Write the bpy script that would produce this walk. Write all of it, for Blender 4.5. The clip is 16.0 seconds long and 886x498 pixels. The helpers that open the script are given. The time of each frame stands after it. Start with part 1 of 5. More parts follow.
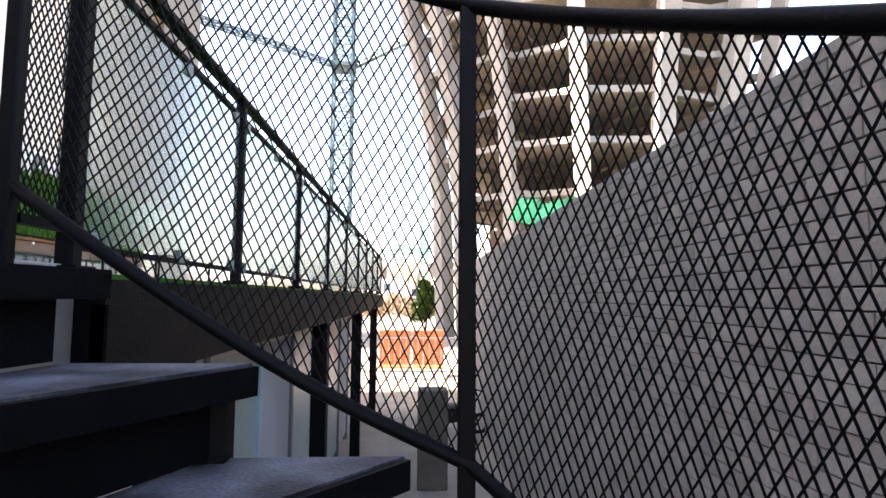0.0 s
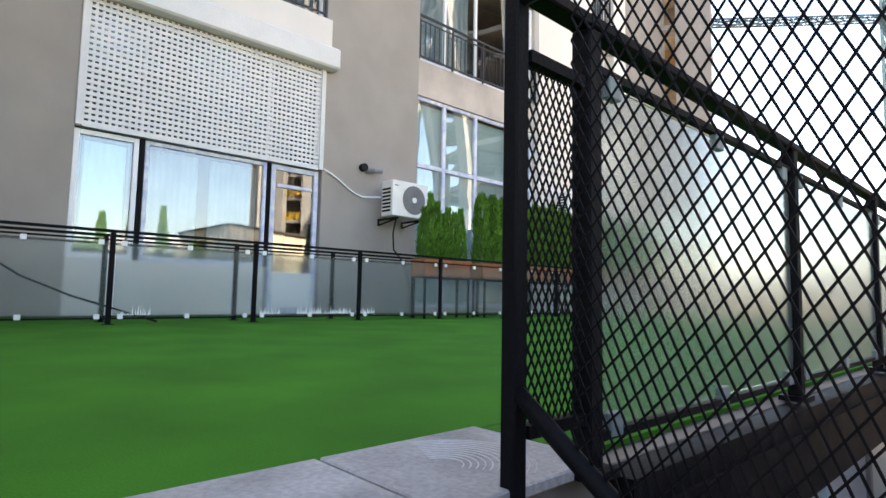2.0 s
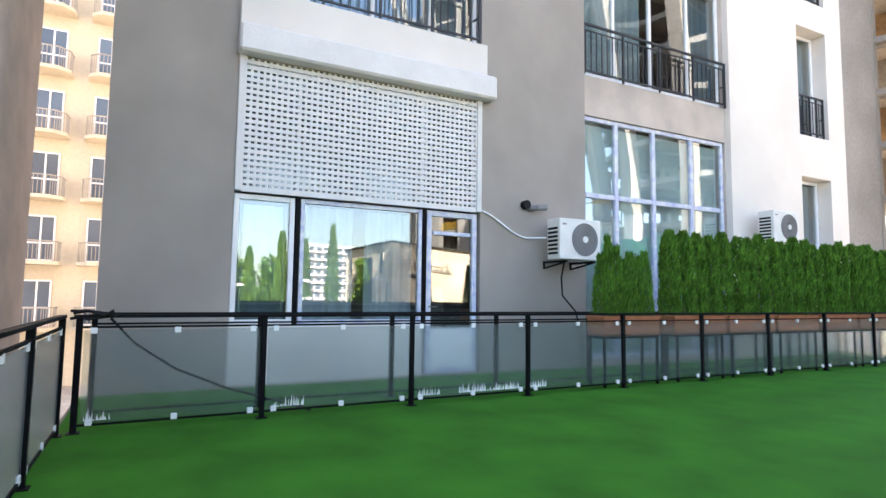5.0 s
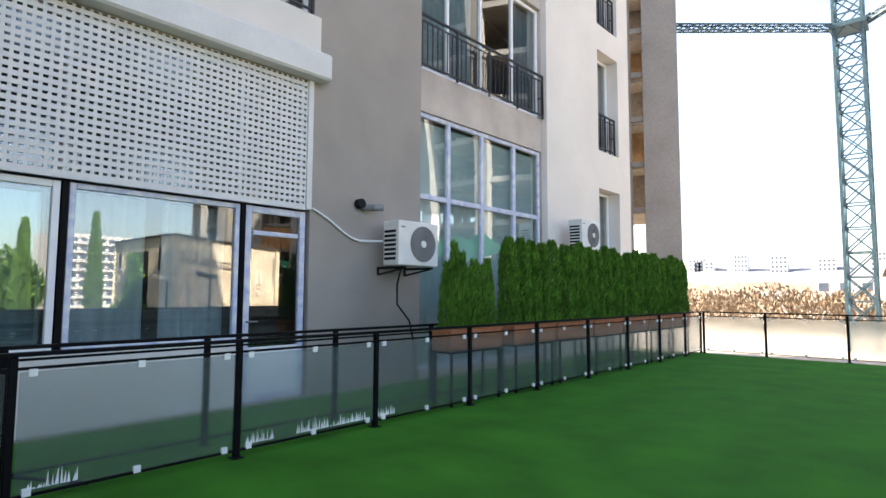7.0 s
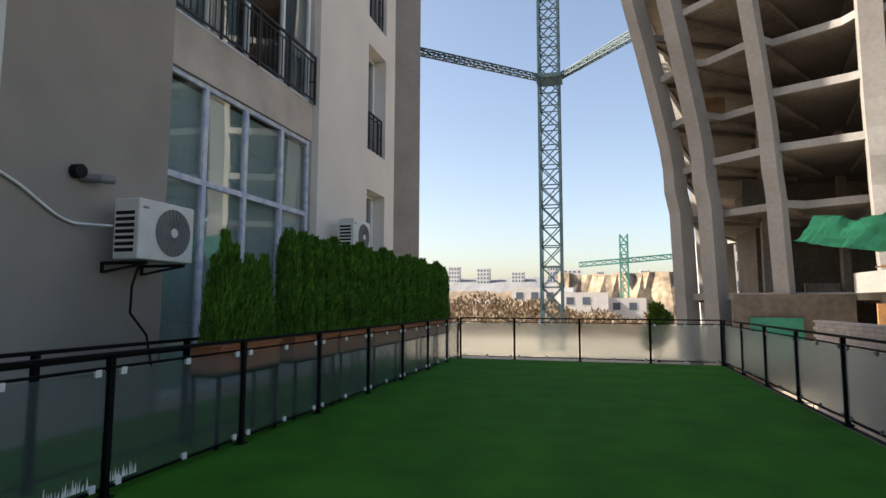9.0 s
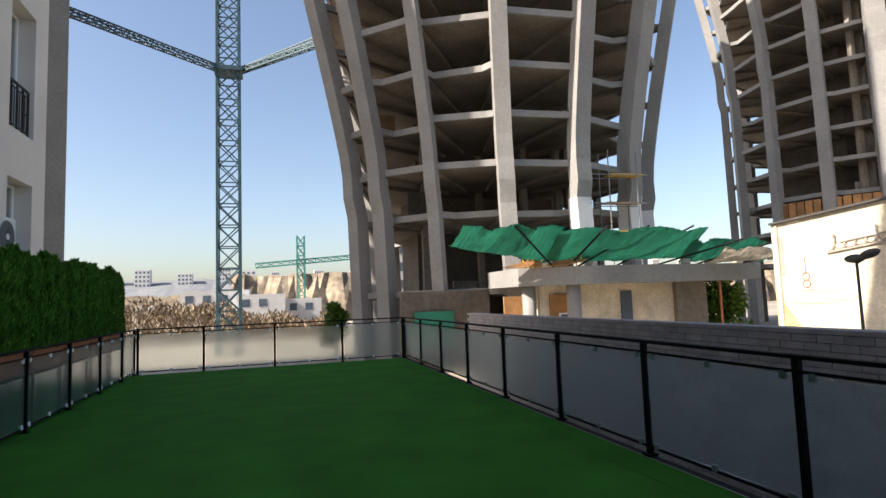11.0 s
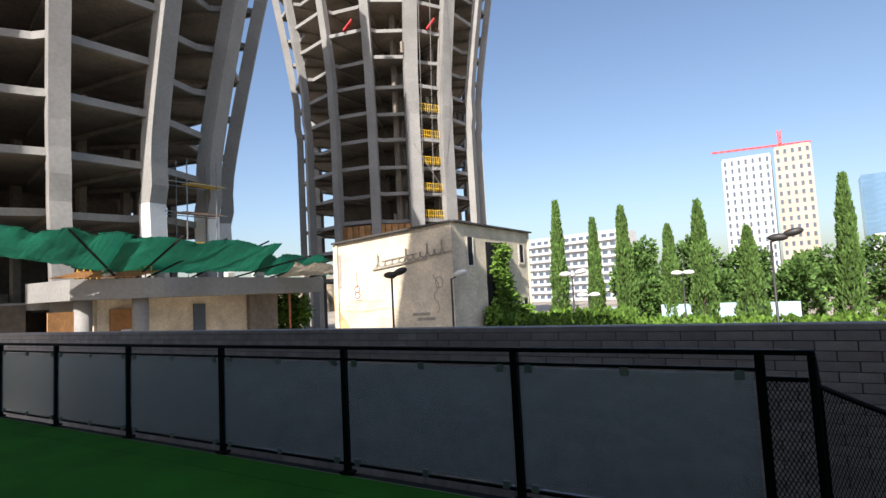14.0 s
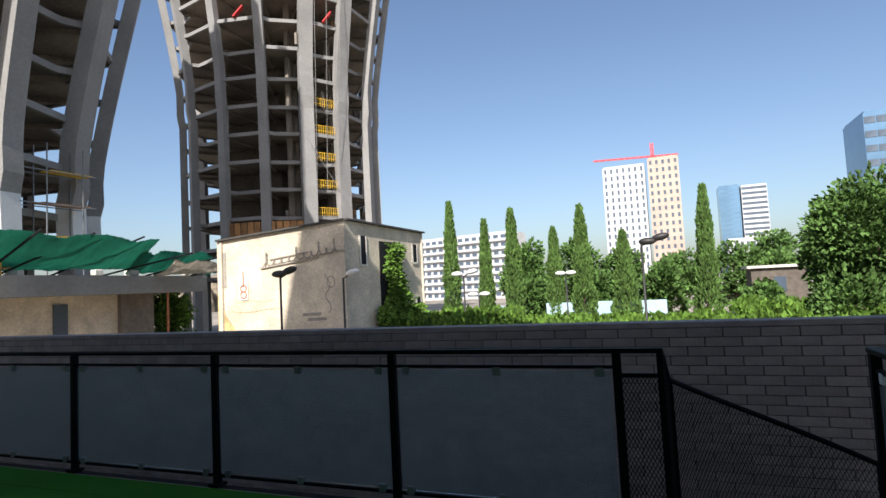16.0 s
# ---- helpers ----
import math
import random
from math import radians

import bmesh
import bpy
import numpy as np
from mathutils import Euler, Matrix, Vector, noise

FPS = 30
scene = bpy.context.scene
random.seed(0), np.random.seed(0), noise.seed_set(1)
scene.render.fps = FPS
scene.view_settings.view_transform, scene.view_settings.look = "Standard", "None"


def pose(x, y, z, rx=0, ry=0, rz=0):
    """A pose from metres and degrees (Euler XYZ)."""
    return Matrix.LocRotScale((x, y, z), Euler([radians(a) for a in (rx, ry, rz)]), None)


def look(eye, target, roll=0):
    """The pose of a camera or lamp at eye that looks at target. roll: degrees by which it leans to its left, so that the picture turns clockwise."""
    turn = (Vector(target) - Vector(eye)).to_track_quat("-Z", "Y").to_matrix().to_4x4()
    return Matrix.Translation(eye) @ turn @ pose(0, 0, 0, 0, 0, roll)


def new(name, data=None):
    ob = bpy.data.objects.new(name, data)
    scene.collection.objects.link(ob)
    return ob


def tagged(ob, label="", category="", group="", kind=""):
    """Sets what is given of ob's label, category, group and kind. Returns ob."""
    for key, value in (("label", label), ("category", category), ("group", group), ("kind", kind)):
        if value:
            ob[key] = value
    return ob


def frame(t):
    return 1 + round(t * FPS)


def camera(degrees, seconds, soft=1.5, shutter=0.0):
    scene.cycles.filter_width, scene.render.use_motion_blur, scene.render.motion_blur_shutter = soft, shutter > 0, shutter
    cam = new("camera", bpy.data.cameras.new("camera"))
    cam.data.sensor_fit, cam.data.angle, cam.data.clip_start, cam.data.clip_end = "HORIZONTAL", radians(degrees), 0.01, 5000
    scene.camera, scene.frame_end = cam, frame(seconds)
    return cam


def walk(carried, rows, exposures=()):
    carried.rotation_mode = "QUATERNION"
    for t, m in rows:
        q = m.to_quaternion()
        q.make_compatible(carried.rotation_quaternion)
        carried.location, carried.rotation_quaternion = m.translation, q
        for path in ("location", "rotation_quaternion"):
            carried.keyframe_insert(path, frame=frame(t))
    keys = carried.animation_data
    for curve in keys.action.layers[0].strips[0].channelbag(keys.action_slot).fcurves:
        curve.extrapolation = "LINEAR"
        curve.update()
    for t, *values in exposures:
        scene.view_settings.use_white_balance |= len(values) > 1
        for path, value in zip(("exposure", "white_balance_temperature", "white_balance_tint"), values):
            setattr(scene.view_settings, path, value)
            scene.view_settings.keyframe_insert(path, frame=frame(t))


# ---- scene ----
cam = camera(76.1, 16.0)
PATH = [
    (0, (-0.909, -3.660, -0.071), (-0.813, -1.669, 0.098), 0.4),
    (0.5, (-0.985, -3.478, 0.026), (-1.355, -1.521, 0.197), 0.4),
    (1, (-1.069, -3.323, 0.202), (-1.840, -1.485, 0.368), 1.1),
    (1.5, (-1.089, -3.222, 0.295), (-2.227, -1.584, 0.453), 0.9),
    (2, (-1.169, -3.137, 0.370), (-2.629, -1.780, 0.536), 1.1),
    (2.5, (-1.305, -2.985, 0.399), (-2.971, -1.891, 0.565), 0.8),
    (3, (-1.412, -2.911, 0.636), (-3.16, -1.955, 0.806), 0.8),
    (3.5, (-1.555, -2.804, 0.742), (-3.333, -1.904, 0.914), 0.8),
    (5.8, (-2.547, -2.63, 1.363), (-4.304, -1.687, 1.51), 0.6),
    (6, (-2.65, -2.638, 1.351), (-4.362, -1.615, 1.501), 0.5),
    (6.5, (-2.989, -2.598, 1.397), (-4.524, -1.325, 1.549), 0.4),
    (7, (-3.351, -2.541, 1.426), (-4.683, -1.057, 1.582), 0.3),
    (7.5, (-3.61, -2.314, 1.448), (-4.778, -0.697, 1.601), 0.0),
    (8, (-3.965, -2.04, 1.452), (-4.939, -0.301, 1.615), -0.3),
    (8.2, (-4.136, -1.972, 1.417), (-5.018, -0.185, 1.591), -0.2),
    (10.3, (-4.996, -1.698, 1.366), (-4.814, 0.285, 1.545), -0.4),
    (10.5, (-5.04, -1.739, 1.375), (-4.724, 0.228, 1.558), -0.8),
    (11, (-5.122, -1.912, 1.461), (-4.538, -0.007, 1.633), -2.1),
    (11.5, (-5.199, -2.074, 1.386), (-4.403, -0.248, 1.567), -1.8),
    (12, (-5.269, -2.185, 1.382), (-4.248, -0.474, 1.553), -2.0),
    (12.5, (-5.314, -2.195, 1.408), (-4.033, -0.667, 1.565), -2.4),
    (13, (-5.401, -2.196, 1.432), (-3.918, -0.862, 1.579), -2.6),
    (13.5, (-5.428, -2.224, 1.421), (-3.812, -1.055, 1.572), -2.9),
    (14, (-5.452, -2.247, 1.412), (-3.756, -1.199, 1.566), -2.9),
    (14.5, (-5.438, -2.286, 1.421), (-3.69, -1.326, 1.573), -2.9),
    (15, (-5.406, -2.333, 1.425), (-3.617, -1.451, 1.573), -3.0),
    (15.5, (-5.388, -2.344, 1.436), (-3.557, -1.55, 1.57), -3.0),
    (16, (-5.385, -2.337, 1.429), (-3.524, -1.617, 1.561), -2.9),
]
walk(cam, [(t, look(eye, target, roll)) for t, eye, target, roll in PATH],
     exposures=[(0.0, 3.36, 7300, 20), (1.0, 3.16, 7550, 19), (2.0, 3.16, 7550, 17), (3.5, 3.31, 7250, 17), (5.8, 3.11, 6800, 16), (7.0, 2.66, 6950, 16), (8.0, 1.77, 7300, 15), (10.4, 1.2, 6700, 13), (12.0, 1.0, 6500, 13), (13.0, 0.92, 6350, 13), (14.0, 0.78, 6200, 13), (16.0, 0.56, 6050, 12)])

# ---- world and sun ----
SUN_TO = Vector((-0.988, -0.156, 0.75)).normalized()
world = bpy.data.worlds.new("sky")
scene.world = world
world.use_nodes = True
wn = world.node_tree
sky = wn.nodes.new("ShaderNodeTexSky")
sky.sky_type = "NISHITA"
sky.sun_disc = False
sky.sun_elevation = math.asin(SUN_TO.z)
sky.sun_rotation = math.atan2(SUN_TO.x, SUN_TO.y)
sky.air_density, sky.dust_density, sky.ozone_density = 1.0, 2.0, 1.0
wn.nodes["Background"].inputs[1].default_value = 0.10
wn.links.new(sky.outputs[0], wn.nodes["Background"].inputs[0])
sun = new("sun", bpy.data.lights.new("sun", "SUN"))
sun.data.energy, sun.data.angle, sun.data.color = 5.0, radians(0.5), (1.0, 0.93, 0.82)
sun.matrix_world = look(SUN_TO * 60, (0, 0, 0))

# ---- materials ----


def material(name, colour, rough=0.6, metal=0.0, vary=0.15, scale=3.0, fine=60.0, bump=0.1, second=None, per_object=0.0, per_island=0.0, trans=0.0, spec=0.5):
    """A surface with variation at two scales, a fine relief, and an optional second colour in blotches."""
    m = bpy.data.materials.new(name)
    m.use_nodes = True
    t, b = m.node_tree, m.node_tree.nodes["Principled BSDF"]
    add, link = t.nodes.new, t.links.new
    co = add("ShaderNodeTexCoord")
    big, small = add("ShaderNodeTexNoise"), add("ShaderNodeTexNoise")
    for n, s, d in ((big, scale, 6.0), (small, fine, 3.0)):
        n.inputs["Scale"].default_value, n.inputs["Detail"].default_value = s, d
        link(co.outputs["Object"], n.inputs["Vector"])
    ramp = add("ShaderNodeValToRGB")
    ramp.color_ramp.elements[0].position, ramp.color_ramp.elements[1].position = 0.35, 0.68
    dark = [c * (1 - vary) for c in colour]
    light = second or [min(1, c * (1 + vary)) for c in colour]
    ramp.color_ramp.elements[0].color, ramp.color_ramp.elements[1].color = (*dark, 1), (*light, 1)
    link(big.outputs["Fac"], ramp.inputs[0])
    val = add("ShaderNodeHueSaturation")
    spread = add("ShaderNodeMapRange")
    spread.inputs[1].default_value, spread.inputs[2].default_value = 0.3, 0.7
    spread.inputs[3].default_value, spread.inputs[4].default_value = 1 - vary * 0.7, 1 + vary * 0.7
    link(small.outputs["Fac"], spread.inputs[0])
    last = spread.outputs[0]
    for on, kind, out in ((per_object, "ShaderNodeObjectInfo", "Random"), (per_island, "ShaderNodeNewGeometry", "Random Per Island")):
        if on:
            info, mr, mul = add(kind), add("ShaderNodeMapRange"), add("ShaderNodeMath")
            mr.inputs[3].default_value, mr.inputs[4].default_value, mul.operation = 1 - on, 1 + on, "MULTIPLY"
            link(info.outputs[out], mr.inputs[0])
            link(mr.outputs[0], mul.inputs[0])
            link(last, mul.inputs[1])
            last = mul.outputs[0]
    link(last, val.inputs["Value"])
    link(ramp.outputs[0], val.inputs["Color"])
    link(val.outputs[0], b.inputs["Base Color"])
    rr = add("ShaderNodeMapRange")
    rr.inputs[3].default_value, rr.inputs[4].default_value = max(0.02, rough - 0.12), min(1, rough + 0.12)
    link(big.outputs["Fac"], rr.inputs[0])
    link(rr.outputs[0], b.inputs["Roughness"])
    b.inputs["Metallic"].default_value = metal
    b.inputs["Transmission Weight"].default_value = trans
    b.inputs["Specular IOR Level"].default_value = spec
    if bump:
        bp = add("ShaderNodeBump")
        bp.inputs["Strength"].default_value, bp.inputs["Distance"].default_value = bump, 0.01
        link(small.outputs["Fac"], bp.inputs["Height"])
        link(bp.outputs[0], b.inputs["Normal"])
    return m


def pane_glass(name, tint=(0.8, 0.88, 0.88), gloss=1.0):
    """Clear window glass: sees through, with a mirror reflection by Fresnel."""
    m = bpy.data.materials.new(name)
    m.use_nodes = True
    t = m.node_tree
    t.nodes.remove(t.nodes["Principled BSDF"])
    tr, gl, mix, fr, sharp, scale = (t.nodes.new("ShaderNode" + k) for k in ("BsdfTransparent", "BsdfGlossy", "MixShader", "LayerWeight", "Math", "Math"))
    tr.inputs[0].default_value = (*tint, 1)
    gl.inputs["Roughness"].default_value = 0.01
    fr.inputs[0].default_value = 0.5
    sharp.operation, sharp.inputs[1].default_value = "POWER", 2.5
    scale.operation, scale.inputs[1].default_value, scale.inputs[2].default_value = "MULTIPLY_ADD", 0.7, 0.13 * gloss
    t.links.new(fr.outputs["Facing"], sharp.inputs[0])
    t.links.new(sharp.outputs[0], scale.inputs[0])
    t.links.new(scale.outputs[0], mix.inputs[0])
    t.links.new(tr.outputs[0], mix.inputs[1])
    t.links.new(gl.outputs[0], mix.inputs[2])
    t.links.new(mix.outputs[0], t.nodes["Material Output"].inputs[0])
    return m


def frosted_glass():
    """Sheet glass with a matt film: blurred see-through, pale haze and a few scratches."""
    m = bpy.data.materials.new("frosted_glass")
    m.use_nodes = True
    t = m.node_tree
    b = t.nodes["Principled BSDF"]
    b.inputs["Transmission Weight"].default_value = 1.0
    b.inputs["IOR"].default_value = 1.12
    co, n, r, c = (t.nodes.new("ShaderNode" + k) for k in ("TexCoord", "TexNoise", "MapRange", "ValToRGB"))
    n.inputs["Scale"].default_value, n.inputs["Detail"].default_value = 2.5, 6.0
    r.inputs[3].default_value, r.inputs[4].default_value = 0.16, 0.26
    c.color_ramp.elements[0].color, c.color_ramp.elements[1].color = (0.80, 0.88, 0.87, 1), (0.90, 0.96, 0.95, 1)
    t.links.new(co.outputs["Object"], n.inputs["Vector"])
    t.links.new(n.outputs["Fac"], r.inputs[0])
    t.links.new(n.outputs["Fac"], c.inputs[0])
    t.links.new(r.outputs[0], b.inputs["Roughness"])
    t.links.new(c.outputs[0], b.inputs["Base Color"])
    film, mix = t.nodes.new("ShaderNodeBsdfTranslucent"), t.nodes.new("ShaderNodeMixShader")
    film.inputs[0].default_value = (0.62, 0.70, 0.70, 1)
    haze = t.nodes.new("ShaderNodeBsdfDiffuse")
    haze.inputs[0].default_value = (0.24, 0.29, 0.31, 1)
    both = t.nodes.new("ShaderNodeMixShader")
    both.inputs[0].default_value = 0.5
    t.links.new(film.outputs[0], both.inputs[1])
    t.links.new(haze.outputs[0], both.inputs[2])
    mix.inputs[0].default_value = 0.16
    t.links.new(b.outputs[0], mix.inputs[1])
    t.links.new(both.outputs[0], mix.inputs[2])
    t.links.new(mix.outputs[0], t.nodes["Material Output"].inputs[0])
    return m


TURF = material("turf", (0.037, 0.168, 0.015), 0.95, vary=0.18, scale=1.6, fine=160, bump=0.25, spec=0.1)
BLACK = material("black_paint", (0.0025, 0.0025, 0.0036), 0.6, vary=0.3, scale=6, fine=90, bump=0.15, spec=0.12)
RAIL_GREY = material("dark_grey_paint", (0.022, 0.024, 0.03), 0.5, vary=0.2, scale=6, fine=90, bump=0.05)
STEEL = material("dark_tread_steel", (0.03, 0.03, 0.037), 0.6, 0.0, vary=0.5, scale=7, fine=120, bump=0.4, second=(0.14, 0.14, 0.165), spec=0.3)
FROST = frosted_glass()
CLIP_WHITE = material("white_plastic", (0.8, 0.8, 0.78), 0.4, vary=0.06, bump=0)
CLIP_GREY = material("grey_clip", (0.16, 0.2, 0.19), 0.4, vary=0.1, bump=0)
PLATE = material("worn_steel_plate", (0.34, 0.33, 0.32), 0.55, 0.1, vary=0.25, scale=5, fine=70, bump=0.3)
SCUFF = material("scuffed_steel", (0.5, 0.49, 0.47), 0.6, 0.1, vary=0.15, bump=0.1)
RESIDUE = material("torn_film", (0.78, 0.78, 0.75), 0.8, vary=0.1, bump=0)
GREY = material("grey_plaster", (0.33, 0.295, 0.265), 0.92, vary=0.10, scale=0.9, fine=120, bump=0.35)
WHITE_WALL = material("white_plaster", (0.70, 0.66, 0.61), 0.9, vary=0.05, scale=0.8, fine=110, bump=0.3)
BEIGE = material("beige_render", (0.48, 0.42, 0.37), 0.9, vary=0.14, scale=1.6, fine=90, bump=0.3)
PVC = material("white_pvc", (0.8, 0.8, 0.81), 0.35, vary=0.04, scale=4, bump=0)
FILMED = material("pvc_with_film", (0.74, 0.76, 0.80), 0.4, vary=0.06, scale=9, fine=40, bump=0, second=(0.42, 0.46, 0.66))
SHUTTER = material("shutter_white", (0.66, 0.65, 0.635), 0.45, vary=0.05, scale=2, fine=30, bump=0.05)
GLASS = pane_glass("window_glass")
CURTAIN = material("sheer_curtain", (0.42, 0.44, 0.47), 0.9, vary=0.12, scale=2, fine=60, bump=0.1)
BLIND = material("pale_blind", (0.74, 0.74, 0.72), 0.9, vary=0.05, scale=2, fine=60, bump=0.1)
DRAPE = material("blue_grey_drape", (0.22, 0.25, 0.29), 0.9, vary=0.15, scale=3, fine=60, bump=0.1)
ROOM = material("room_shade", (0.16, 0.15, 0.145), 0.9, vary=0.15, bump=0)
AC_WHITE = material("ac_enamel", (0.72, 0.72, 0.69), 0.4, vary=0.06, scale=5, bump=0)
AC_GREY = material("ac_grey_grille", (0.19, 0.195, 0.2), 0.5, vary=0.1, bump=0)
DARK = material("black_rubber", (0.012, 0.012, 0.013), 0.7, vary=0.2, bump=0, spec=0.2)
TERRACOTTA = material("terracotta", (0.46, 0.17, 0.085), 0.75, vary=0.16, scale=5, fine=70, bump=0.2)
SOIL = material("soil", (0.05, 0.035, 0.025), 0.95, vary=0.4, scale=20, bump=0.6)
THUJA = material("thuja_green", (0.07, 0.175, 0.018), 0.75, vary=0.3, scale=5, fine=30, bump=0, per_island=0.45, spec=0.2)
CYPRESS = material("cypress_green", (0.085, 0.15, 0.035), 0.8, vary=0.3, scale=0.8, fine=8, bump=0, per_island=0.45, spec=0.2)
LEAF = material("broadleaf_green", (0.09, 0.165, 0.04), 0.75, vary=0.3, scale=0.6, fine=6, bump=0, per_island=0.5, spec=0.2)
BRIGHT_LEAF = material("vine_green", (0.11, 0.20, 0.03), 0.7, vary=0.3, scale=0.9, fine=8, bump=0, per_island=0.5, spec=0.2)
DRY = material("dry_scrub", (0.24, 0.19, 0.135), 0.9, vary=0.3, scale=0.5, fine=6, bump=0, per_island=0.5, spec=0.1)
BARK = material("bark", (0.12, 0.085, 0.06), 0.9, vary=0.3, scale=6, fine=40, bump=0.6)
CONCRETE = material("raw_concrete", (0.27, 0.26, 0.245), 0.88, vary=0.13, scale=0.35, fine=5, bump=0.3)
CONCRETE_D = material("raw_concrete_slab", (0.22, 0.19, 0.155), 0.9, vary=0.25, scale=0.3, fine=4, bump=0.3)
TIMBER_OLD = material("weathered_timber", (0.24, 0.15, 0.075), 0.85, vary=0.3, scale=1.2, fine=14, bump=0.2)
# concrete darkened in colour for the shade deep inside the towers
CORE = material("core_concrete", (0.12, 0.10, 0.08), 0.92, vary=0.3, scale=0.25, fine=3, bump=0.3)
PRIMER = material("white_primed_concrete", (0.7, 0.69, 0.67), 0.8, vary=0.08, scale=0.5, fine=6, bump=0.2)
TIMBER = material("formwork_timber", (0.38, 0.19, 0.07), 0.8, vary=0.25, scale=1.2, fine=14, bump=0.2, per_object=0.2)
YELLOW = material("yellow_mesh_rail", (0.75, 0.46, 0.03), 0.6, vary=0.15, bump=0)
RED = material("red_sheet", (0.6, 0.03, 0.03), 0.7, vary=0.15, bump=0)
NET = material("green_debris_net", (0.04, 0.26, 0.17), 0.85, vary=0.25, scale=0.9, fine=10, bump=0.3)
_t = NET.node_tree
_tr, _mx = _t.nodes.new("ShaderNodeBsdfTranslucent"), _t.nodes.new("ShaderNodeMixShader")
_tr.inputs[0].default_value, _mx.inputs[0].default_value = (0.05, 0.36, 0.24, 1), 0.3
_t.links.new(_t.nodes["Principled BSDF"].outputs[0], _mx.inputs[1])
_t.links.new(_tr.outputs[0], _mx.inputs[2])
_t.links.new(_mx.outputs[0], _t.nodes["Material Output"].inputs[0])
TARP = material("pale_tarpaulin", (0.62, 0.58, 0.52), 0.8, vary=0.2, scale=1.0, fine=9, bump=0.2)
PALE = material("pale_house_render", (0.66, 0.57, 0.43), 0.9, vary=0.2, scale=0.7, fine=8, bump=0.3)
SIGN = material("sign_grey", (0.34, 0.30, 0.25), 0.7, vary=0.15, bump=0)
LETTER = material("sign_white", (0.75, 0.7, 0.6), 0.7, vary=0.08, bump=0)
PATCH = material("peeled_patch", (0.55, 0.40, 0.18), 0.9, vary=0.25, scale=2, fine=12, bump=0.3)
# near-black colour for the shade inside the house openings
OPENING_SHADE = material("opening_shade", (0.02, 0.02, 0.022), 0.8, vary=0.3, bump=0, spec=0.2)
ROOF = material("dark_roof", (0.06, 0.055, 0.05), 0.8, vary=0.2, bump=0.1)
CREAM = material("cream_facade", (0.52, 0.455, 0.345), 0.9, vary=0.08, scale=0.4, fine=6, bump=0.2)
FAR_WHITE = material("far_white", (0.52, 0.52, 0.52), 0.85, vary=0.08, scale=0.1, fine=1, bump=0)
FAR_TAN = material("far_tan", (0.48, 0.37, 0.30), 0.85, vary=0.1, scale=0.1, fine=1, bump=0)
FAR_GLASS = material("far_window", (0.10, 0.13, 0.17), 0.15, vary=0.2, scale=0.3, bump=0, per_island=0.3)
BLUE_GLASS = material("far_blue_glass", (0.12, 0.22, 0.34), 0.12, 0.3, vary=0.15, scale=0.1, bump=0)
CRANE_GREEN = material("crane_blue_green", (0.04, 0.095, 0.12), 0.55, vary=0.2, bump=0)
CRANE_TEAL = material("crane_teal", (0.05, 0.24, 0.20), 0.55, vary=0.2, bump=0)
CRANE_RED = material("crane_red", (0.6, 0.06, 0.07), 0.55, vary=0.1, bump=0)
BRICKMAT = material("grey_brick", (0.31, 0.29, 0.285), 0.9, vary=0.14, scale=5, fine=60, bump=0.5, per_object=0.12, per_island=0.12)
MORTAR = material("dark_mortar", (0.075, 0.07, 0.068), 0.95, vary=0.2, scale=6, bump=0.4)
GROUND = material("dusty_ground", (0.34, 0.29, 0.23), 0.95, vary=0.25, scale=0.08, fine=1.5, bump=0.3)
CLIFF = material("cliff_rock", (0.25, 0.20, 0.14), 0.95, vary=0.5, scale=0.12, fine=0.8, bump=0.5)
# distance haze is mixed into this blue-grey; the air itself is clear
HILL = material("hill_haze_tint", (0.19, 0.20, 0.21), 0.95, vary=0.15, scale=0.02, fine=0.2, bump=0)
LAMP_BLACK = material("lamp_black", (0.03, 0.028, 0.026), 0.5, vary=0.2, bump=0)
LAMP_WHITE = material("lamp_opal", (0.8, 0.79, 0.75), 0.35, vary=0.05, bump=0)
POOL = material("pale_blue_paint", (0.42, 0.58, 0.64), 0.7, vary=0.1, bump=0)
PANEL_GREEN = material("pale_green_panel", (0.42, 0.50, 0.46), 0.35, vary=0.08, scale=1.5, fine=20, bump=0.05)
ROSE = material("red_brown_blocks", (0.30, 0.09, 0.03), 0.85, vary=0.2, scale=3, fine=20, bump=0.2, per_object=0.15)


# ---- mesh helpers ----


def box(bm, x0, x1, y0, y1, z0, z1, bevel=0.0):
    vs = [bm.verts.new((x, y, z)) for z in (z0, z1) for y in (y0, y1) for x in (x0, x1)]
    for f in ((0, 2, 3, 1), (4, 5, 7, 6), (0, 1, 5, 4), (2, 6, 7, 3), (0, 4, 6, 2), (1, 3, 7, 5)):
        bm.faces.new([vs[i] for i in f])
    if bevel:
        es = list({e for v in vs for e in v.link_edges})
        bmesh.ops.bevel(bm, geom=es, offset=bevel, segments=1, affect="EDGES")
    return bm


